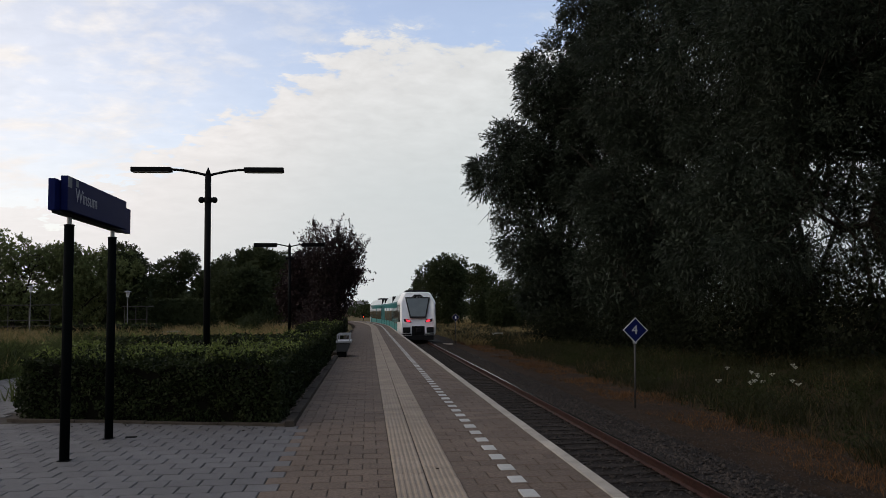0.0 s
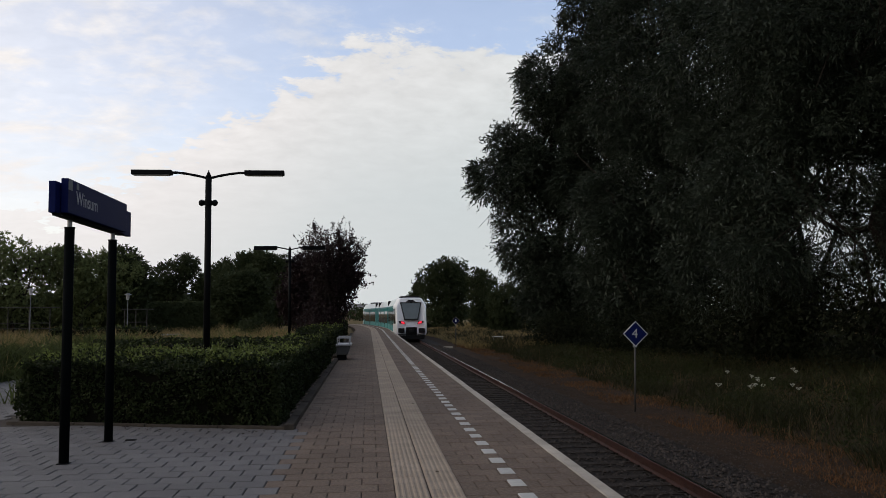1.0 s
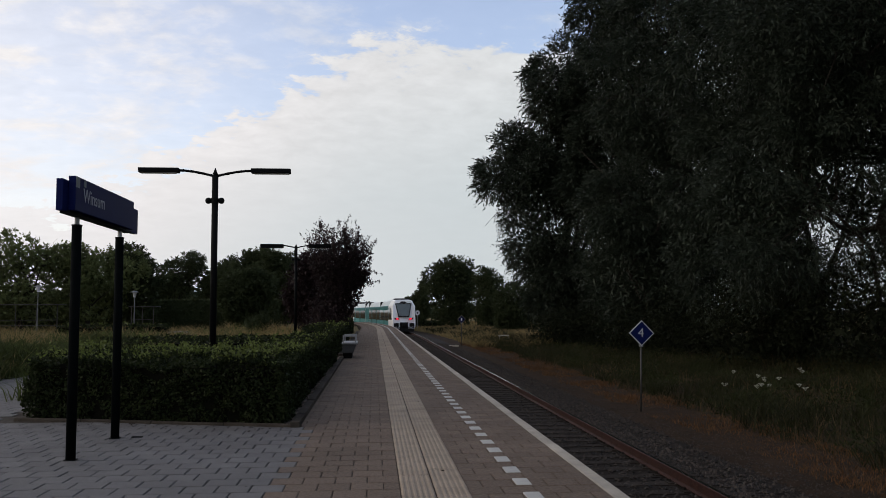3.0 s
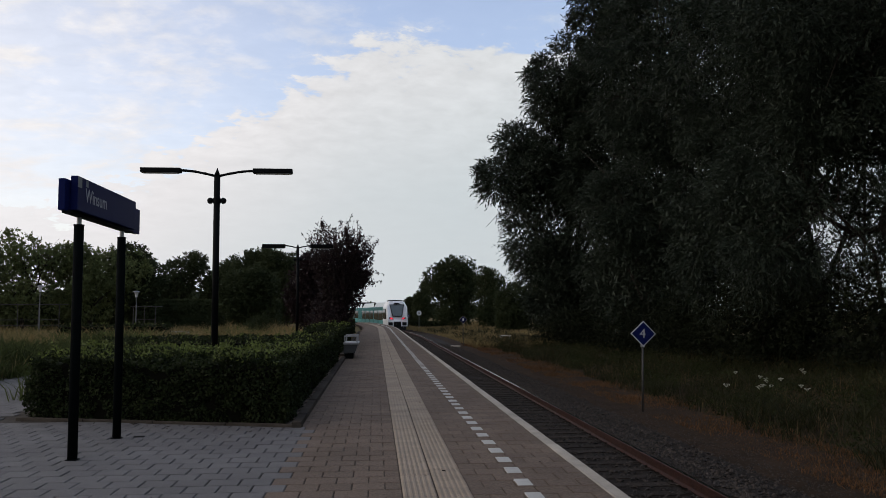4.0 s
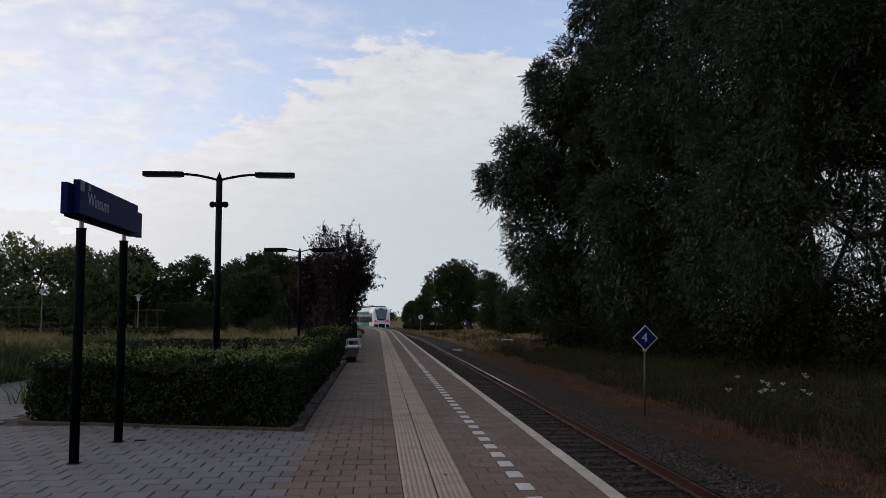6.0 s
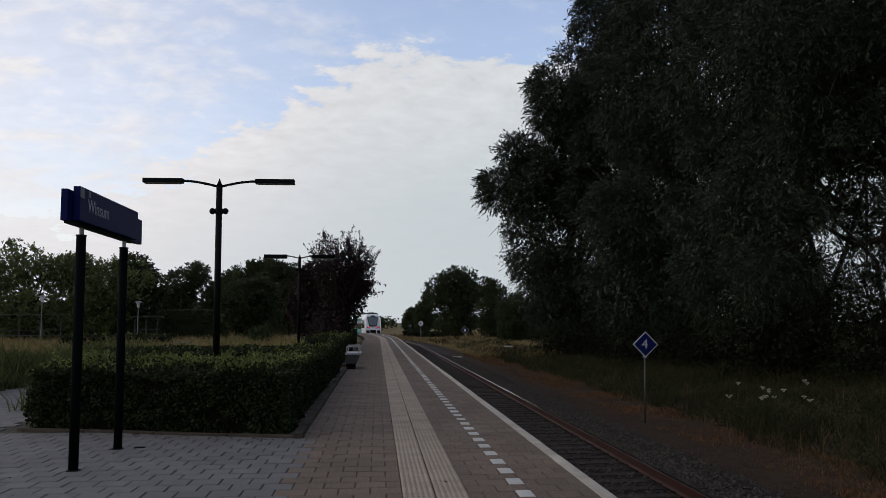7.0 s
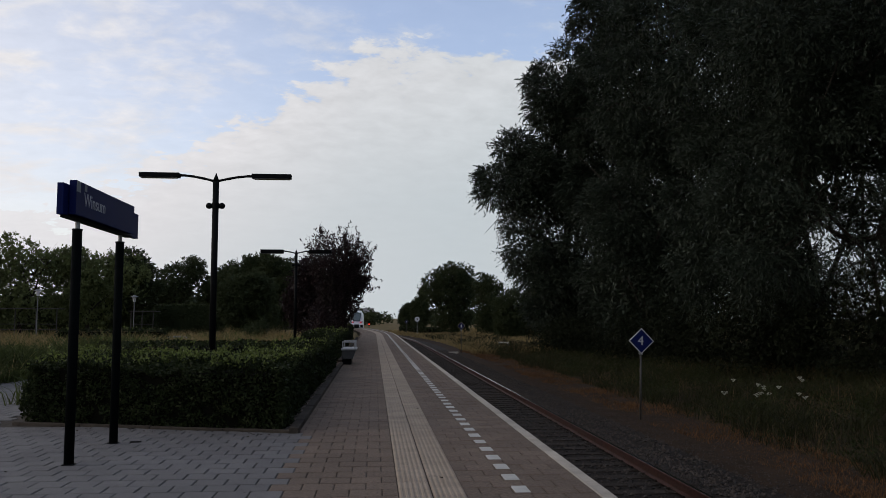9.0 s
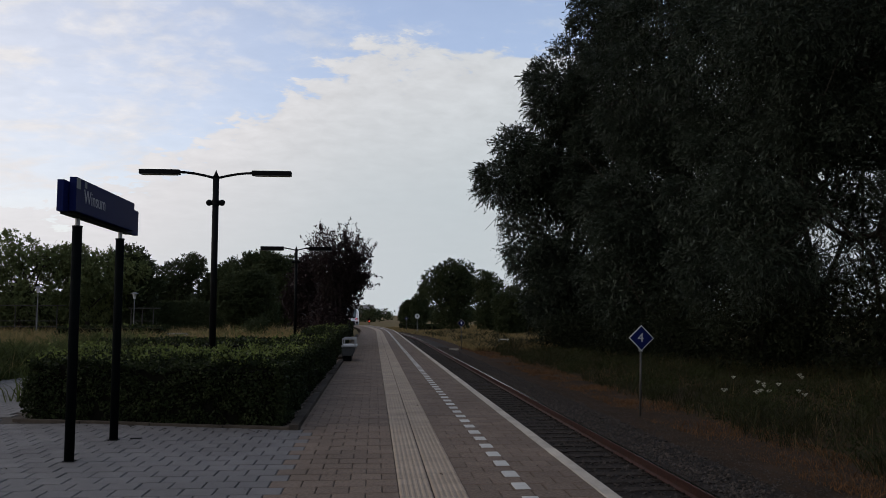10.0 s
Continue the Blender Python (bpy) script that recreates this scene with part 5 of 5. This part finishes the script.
    # roof gear
    if rear_cab:
        part("roof_unit", bmbox(-0.85, 0.85, 1.9, 4.6, 3.72, 3.93, bevel=0.09), M["t_dark"], body, "dark low roof unit")
    elif length > 8 and front_cab:
        part("roof_unit", bmbox(-0.8, 0.8, length - 9, length - 6.2, 3.72, 3.98, bevel=0.10), M["t_dark"], body, "dark low roof unit")
    if not front_cab:
        part("gangway", bmbox(-1.40, 1.40, length + 0.01, length + GAP - 0.01, 0.6, 3.72, bevel=0.12), M["t_dark"], body, "dark rubber gangway bellows")
    return body


def cab_end(body):
    """The flat slanted end: windscreen, lights, buffer beam, coupler."""
    def on_face(pts, mat, pname, lab, proud=0.012):
        bm = bmesh.new()
        outer, inner = [], []
        for x, z in pts:
            y = max(0, z - 1.35) * 0.42 + (0.12 if z < 0.7 else 0.0)
            outer.append(bm.verts.new((x, y - proud, z)))
            inner.append(bm.verts.new((x, y + 0.03, z)))
        bm.faces.new(outer)
        for i in range(len(pts)):
            j = (i + 1) % len(pts)
            bm.faces.new((outer[j], outer[i], inner[i], inner[j]))
        bmesh.ops.recalc_face_normals(bm, faces=bm.faces)
        return part(pname, bm, mat, body, lab)
    on_face([(-0.62, 1.765), (0.62, 1.765), (0.96, 3.36), (-0.96, 3.36)], M["t_dark"], "windscreen_frame", "black windscreen surround", 0.010)
    on_face([(-0.54, 1.89), (0.54, 1.89), (0.85, 3.27), (-0.85, 3.27)], M["t_screen_sheen"], "windscreen", "large tinted windscreen with a pale reflection in its colour", 0.018)
    on_face([(-0.44, 3.38), (0.44, 3.38), (0.22, 3.56), (-0.22, 3.56)], M["t_dark"], "destination_display", "dark destination display", 0.012)
    for sgn in (-1, 1):
        pts = [(sgn * 0.50, 1.42), (sgn * 1.05, 1.50), (sgn * 1.10, 1.72), (sgn * 0.62, 1.66)]
        on_face(pts if sgn < 0 else pts, M["t_dark"], "light_cluster", "dark light cluster", 0.010)
        on_face([(sgn * 0.58, 1.47), (sgn * 0.88, 1.51), (sgn * 0.92, 1.66), (sgn * 0.66, 1.63)], M["red"], "tail_light", "lit red tail light", 0.018)
        part("buffer", bmbox(min(sgn * 0.62, sgn * 1.16), max(sgn * 0.62, sgn * 1.16), -0.20, 0.05, 0.66, 1.08, bevel=0.06), M["t_dark"], body, "dark square buffer")
        # Flat dark plate; its colour stands in for the slot's shade.
        on_face([(sgn * 1.20, 0.50), (sgn * 0.50, 0.50), (sgn * 0.50, 0.60), (sgn * 1.20, 0.60)], M["t_dark"], "skirt_slot", "flat dark plate standing for a shaded slot", 0.01)
    # The coupler recess is a flat plate too, its shade put in as colour.
    on_face([(-0.48, 0.40), (0.48, 0.40), (0.48, 1.16), (-0.48, 1.16)], M["t_dark"], "coupler_recess", "flat dark plate standing for the shaded coupler recess", 0.008)
    part("coupler", bmbox(-0.16, 0.16, -0.35, 0.1, 0.72, 1.0, bevel=0.04), M["t_dark"], body, "dark coupler head")
    part("plough", bmbox(-1.16, 1.16, 0.08, 0.34, 0.10, 0.47, bevel=0.04), M["t_dark"], body, "dark rail guard")
    part("wiper", bmtube((0.02, 0.20, 1.84), (0.10, 0.42, 2.3), 0.012, n=6), M["t_dark"], body)


train = thing("train", 0, 0, 0, "white and teal regional train leaving the station", "train")
sections = []
for k, (nm, ln, rc, fc) in enumerate(CARS):
    b = car_body(nm, ln, rc, fc, train, k)
    sections.append(b)
cab_end(sections[0])


def car_pose(s, length):
    x0, y0, _ = along(s)
    x1, y1, _ = along(s + length)
    return pose(x0, y0, RAIL_TOP, 0, 0, math.degrees(math.atan2(-(x1 - x0), y1 - y0)))


# metres along the track of the train's rear end, second by second
RUN_T = (0.0, 1.0, 2.5, 4.0, 5.5, 7.0, 8.5, 9.5, 10.0)
RUN_S = (63.2, 73.8, 90.0, 107.0, 124.6, 140.4, 154.5, 163.0, 167.0)


def train_place(t):
    c = np.polyfit(RUN_T, RUN_S, 4)
    return float(np.polyval(c, t))


def motions():
    times = [0.5 * i for i in range(21)]
    base = [car_pose(train_place(t), CARS[0][1]) for t in times]
    walk(train, list(zip(times, base)))
    start = 0.0
    for (nm, ln, rc, fc), ob in zip(CARS, sections):
        walk(ob, [(t, b.inverted() @ car_pose(train_place(t) + start, ln)) for t, b in zip(times, base)])
        start += ln + GAP


# ---- paving, kerb and track pieces ----
def tile_data(name, w, d, mat, h=0.05, bev=0.007):
    """A paver with its top at z = 0 and small chamfers."""
    vs = []
    for z, k in ((-h, 0), (-bev, 0), (0, bev)):
        vs += [(-w / 2 + k, -d / 2 + k, z), (w / 2 - k, -d / 2 + k, z), (w / 2 - k, d / 2 - k, z), (-w / 2 + k, d / 2 - k, z)]
    fs = [(8, 9, 10, 11)]
    for r in (0, 4):
        fs += [(r + i, r + (i + 1) % 4, r + 4 + (i + 1) % 4, r + 4 + i) for i in range(4)]
    me = bpy.data.meshes.new(name)
    me.from_pydata(vs, [], fs)
    me.materials.append(mat)
    return me


def rib_data(name, mat, w=0.296, d=0.296, ribs=6):
    vs, fs = [], []
    xs, zs = [-w / 2, -w / 2 + 0.006], [-0.006, 0.0]
    for i in range(ribs):
        c = -w / 2 + w * (i + 0.5) / ribs
        xs += [c - 0.017, c - 0.010, c + 0.010, c + 0.017]
        zs += [0.0, 0.007, 0.007, 0.0]
    xs += [w / 2 - 0.006, w / 2]
    zs += [0.0, -0.006]
    for y in (-d / 2, d / 2):
        vs += [(x, y, z) for x, z in zip(xs, zs)]
    n = len(xs)
    fs = [(i, i + 1, n + i + 1, n + i) for i in range(n - 1)]
    for y, o in ((-d / 2, 0), (d / 2, n)):
        b = len(vs)
        vs += [(-w / 2, y, -0.04), (w / 2, y, -0.04)]
        fs.append(tuple([b] + list(range(o, o + n)) + [b + 1]) if y > 0 else tuple([b + 1] + list(range(o + n - 1, o - 1, -1)) + [b]))
    me = bpy.data.meshes.new(name)
    me.from_pydata(vs, [], fs)
    me.materials.append(mat)
    return me


def lay(name, me, places, parent, limit):
    """The first pieces as objects of their own, the rest joined."""
    for x, y, z, a in places[:limit]:
        o = new(name, me)
        o.parent = parent
        o.matrix_basis = Matrix.Translation((x, y, z)) @ Matrix.Rotation(a, 4, "Z")
    rest = places[limit:]
    if rest:
        v = np.array([w.co for w in me.vertices])
        fs = [tuple(p.vertices) for p in me.polygons]
        n = len(v)
        r = np.array(rest)
        c, s = np.cos(r[:, 3])[:, None], np.sin(r[:, 3])[:, None]
        X = v[None, :, 0] * c - v[None, :, 1] * s + r[:, 0:1]
        Y = v[None, :, 0] * s + v[None, :, 1] * c + r[:, 1:2]
        Z = v[None, :, 2] + r[:, 2:3]
        allv = np.stack([X, Y, Z], 2).reshape(-1, 3)
        allf = [tuple(i + k * n for i in f) for k in range(len(rest)) for f in fs]
        ob = raw("further_" + name + "s", allv, allf, me.materials[0], parent)
        tagged(ob, kind="stuff")


def paving():
    rng = random.Random(4)
    P = 0.30
    brown, grey, white, ribs, halves = [], [], [], [], []
    row = -30
    s = -6.0
    while s < PLATFORM_END - 0.2:
        shift = 0.15 if row % 2 else 0.0
        jitter = lambda: rng.uniform(-0.0025, 0.0025)
        # between bed and tactile strip
        x = 0.24 - P / 2 - (0.0 if row % 2 else P / 2)
        while x > (-9.5 if s < 12.9 else -1.25):
            px, py, a = along(s, x - TRACK_X)
            if x > -1.25 or s < 11.95 + (-1.07 - x) * 0.29 or x < -5.6:
                (grey if x < -0.92 and s < 11.9 or x < -1.25 else brown).append((px, py, jitter(), a))
            x -= P
        if row % 2 == 0:
            px, py, a = along(s, 0.24 - 0.075 - TRACK_X)
            halves.append((px, py, jitter(), a))
        # between strip and white blocks, and to the edge
        for k in range(4 if row % 2 else 3):
            px, py, a = along(s, 0.84 + (k + 0.5) * P + (0.0 if row % 2 else P / 2) - TRACK_X)
            brown.append((px, py, jitter(), a))
        if row % 2 == 0:
            for x in (0.915, 1.965):
                px, py, a = along(s, x - TRACK_X)
                halves.append((px, py, jitter(), a))
        for k in range(2):
            px, py, a = along(s, 0.236 + (P + 0.006) * (k + 0.5) - TRACK_X)
            ribs.append((px, py, jitter() * 0.5, a))
        if row % 2 == 0:
            px, py, a = along(s + 0.05, 1.375 - TRACK_X)
            white.append((px, py, 0.004, a))
        # the square on the left
        if 12.9 <= s < 29:
            x = -5.75
            while x > -9.5:
                grey.append((x - shift, s, jitter(), 0))
                x -= P
        s += P
        row += 1
    near = lambda p: (p[1] - 8.0) ** 2 + (p[0] * 0.6) ** 2
    grey.sort(key=near)
    brown.sort(key=near)
    lay("paver", tile_data("grey_paver", 0.291, 0.291, M["grey_tile"]), grey, square, 300)
    lay("paver", tile_data("brown_paver", 0.292, 0.292, M["brown_tile"]), brown, platform, 300)
    lay("half_paver", tile_data("half_paver", 0.142, 0.292, M["brown_tile"]), halves, platform, 60)
    lay("tactile_tile", rib_data("tactile_tile", M["tactile"]), ribs, platform, 190)
    lay("white_block", tile_data("white_block", 0.15, 0.295, M["white_tile"], 0.045), white, platform, 230)
    edge = []
    s = -29.5
    while s < PLATFORM_END:
        px, py, a = along(s, EDGE - 0.065)
        edge.append((px, py, 0.002 + rng.uniform(-0.003, 0.003), a))
        s += 1.0
    lay("coping_stone", tile_data("coping_stone", 0.135, 0.992, M["coping"], 0.12, 0.008), edge, platform, 250)


paving()


def sleepers():
    t = new("sleeper_row")
    tagged(t, "weathered sleepers half sunk in ballast", "sleepers", kind="structure")
    bm = bmesh.new()
    box(bm, -1.25, 1.25, -0.13, 0.13, -0.14, 0, 0.015)
    for sx in (-0.7535, 0.7535):
        box(bm, sx - 0.17, sx + 0.17, -0.09, 0.09, 0, 0.012)
        for d in (-0.11, 0.11):
            tube(bm, (sx + d, 0.04, 0.0), (sx + d, 0.04, 0.05), 0.02, n=6)
    o = finish("sleeper", bm, M["sleeper"], t)
    me = o.data
    for i in range(290):
        s = -8.0 + 0.6 * i
        x, y, a = along(s)
        if i:
            o = new("sleeper", me)
            o.parent = t
        o.matrix_basis = Matrix.Translation((x, y, RAIL_TOP - 0.172 - 0.012)) @ Matrix.Rotation(a, 4, "Z")


sleepers()


def stones():
    rng = np.random.default_rng(9)
    n = 27000
    s = 8 + 60 * rng.uniform(0, 1, n) ** 1.8
    off = np.where(rng.uniform(size=n) < 0.5, rng.uniform(-1.55, 1.6, n), 1.0 + np.abs(rng.normal(size=n)) * 0.85)
    base = np.where(off < 1.5, -1.0, np.where(off < 2.0, -1.01, -1.02 - np.minimum(off - 2.0, 0.8) * 0.16))
    r = rng.uniform(0.018, 0.042, n)
    fine = rng.uniform(size=n) < 0.3
    s = np.where(fine, 8 + 26 * rng.uniform(0, 1, n) ** 1.4, s)
    off = np.where(fine, rng.uniform(2.2, 5.0, n), off)
    base = np.where(fine, np.where(off < 2.8, base, -1.10), base)
    r = np.where(fine, rng.uniform(0.008, 0.02, n), r)
    c = np.column_stack([TRACK_X + off, s, base + r * 0.3])
    shape = np.array([(1, 0, 0), (0, 1, 0), (-1, 0, 0), (0, -1, 0), (0, 0, 0.8), (0, 0, -0.6)], float)
    v = shape[None] * r[:, None, None] * rng.uniform(0.6, 1.35, (n, 6, 1))
    a = rng.uniform(0, 6.28, n)
    ca, sa = np.cos(a)[:, None], np.sin(a)[:, None]
    v = np.stack([v[..., 0] * ca - v[..., 1] * sa, v[..., 0] * sa + v[..., 1] * ca, v[..., 2] + v[..., 0] * 0.3], 2) + c[:, None]
    tri = np.array([(0, 1, 4), (1, 2, 4), (2, 3, 4), (3, 0, 4), (1, 0, 5), (2, 1, 5), (3, 2, 5), (0, 3, 5)])
    f = (tri[None] + (np.arange(n) * 6)[:, None, None]).reshape(-1, 3)
    ob = raw("ballast_stones", v.reshape(-1, 3), f, M["stone"])
    tagged(ob, "loose crushed ballast stones", "stones", kind="stuff")


stones()


def leaf_litter():
    """Dead leaves blown against the kerb and over the paving."""
    rng = np.random.default_rng(15)
    u = rng.uniform(size=90)
    x = np.where(u < 0.6, -5.2 + 4.1 * rng.uniform(size=90), rng.uniform(-4.5, 1.8, 90))
    y = np.where(u < 0.6, 11.72 + (-1.1 - x) * 0.30 - np.abs(rng.normal(size=90)) * 0.25, rng.uniform(7, 22, 90))
    keep = (x > -1.0) | (y < 11.7 + (-1.1 - x) * 0.30)
    p = np.column_stack([x, y, np.full(90, 0.012)])[keep]
    q = leaf_quads(p, 0.05, rng, 0.0, 0.7)
    q[..., 2] = 0.012 + (q[..., 2] - 0.012) * 0.3 + 0.006
    tagged(quads("leaf_litter", q, M["bark"]), "dead brown leaves scattered on the paving", "leaves", kind="stuff")


leaf_litter()
motions()
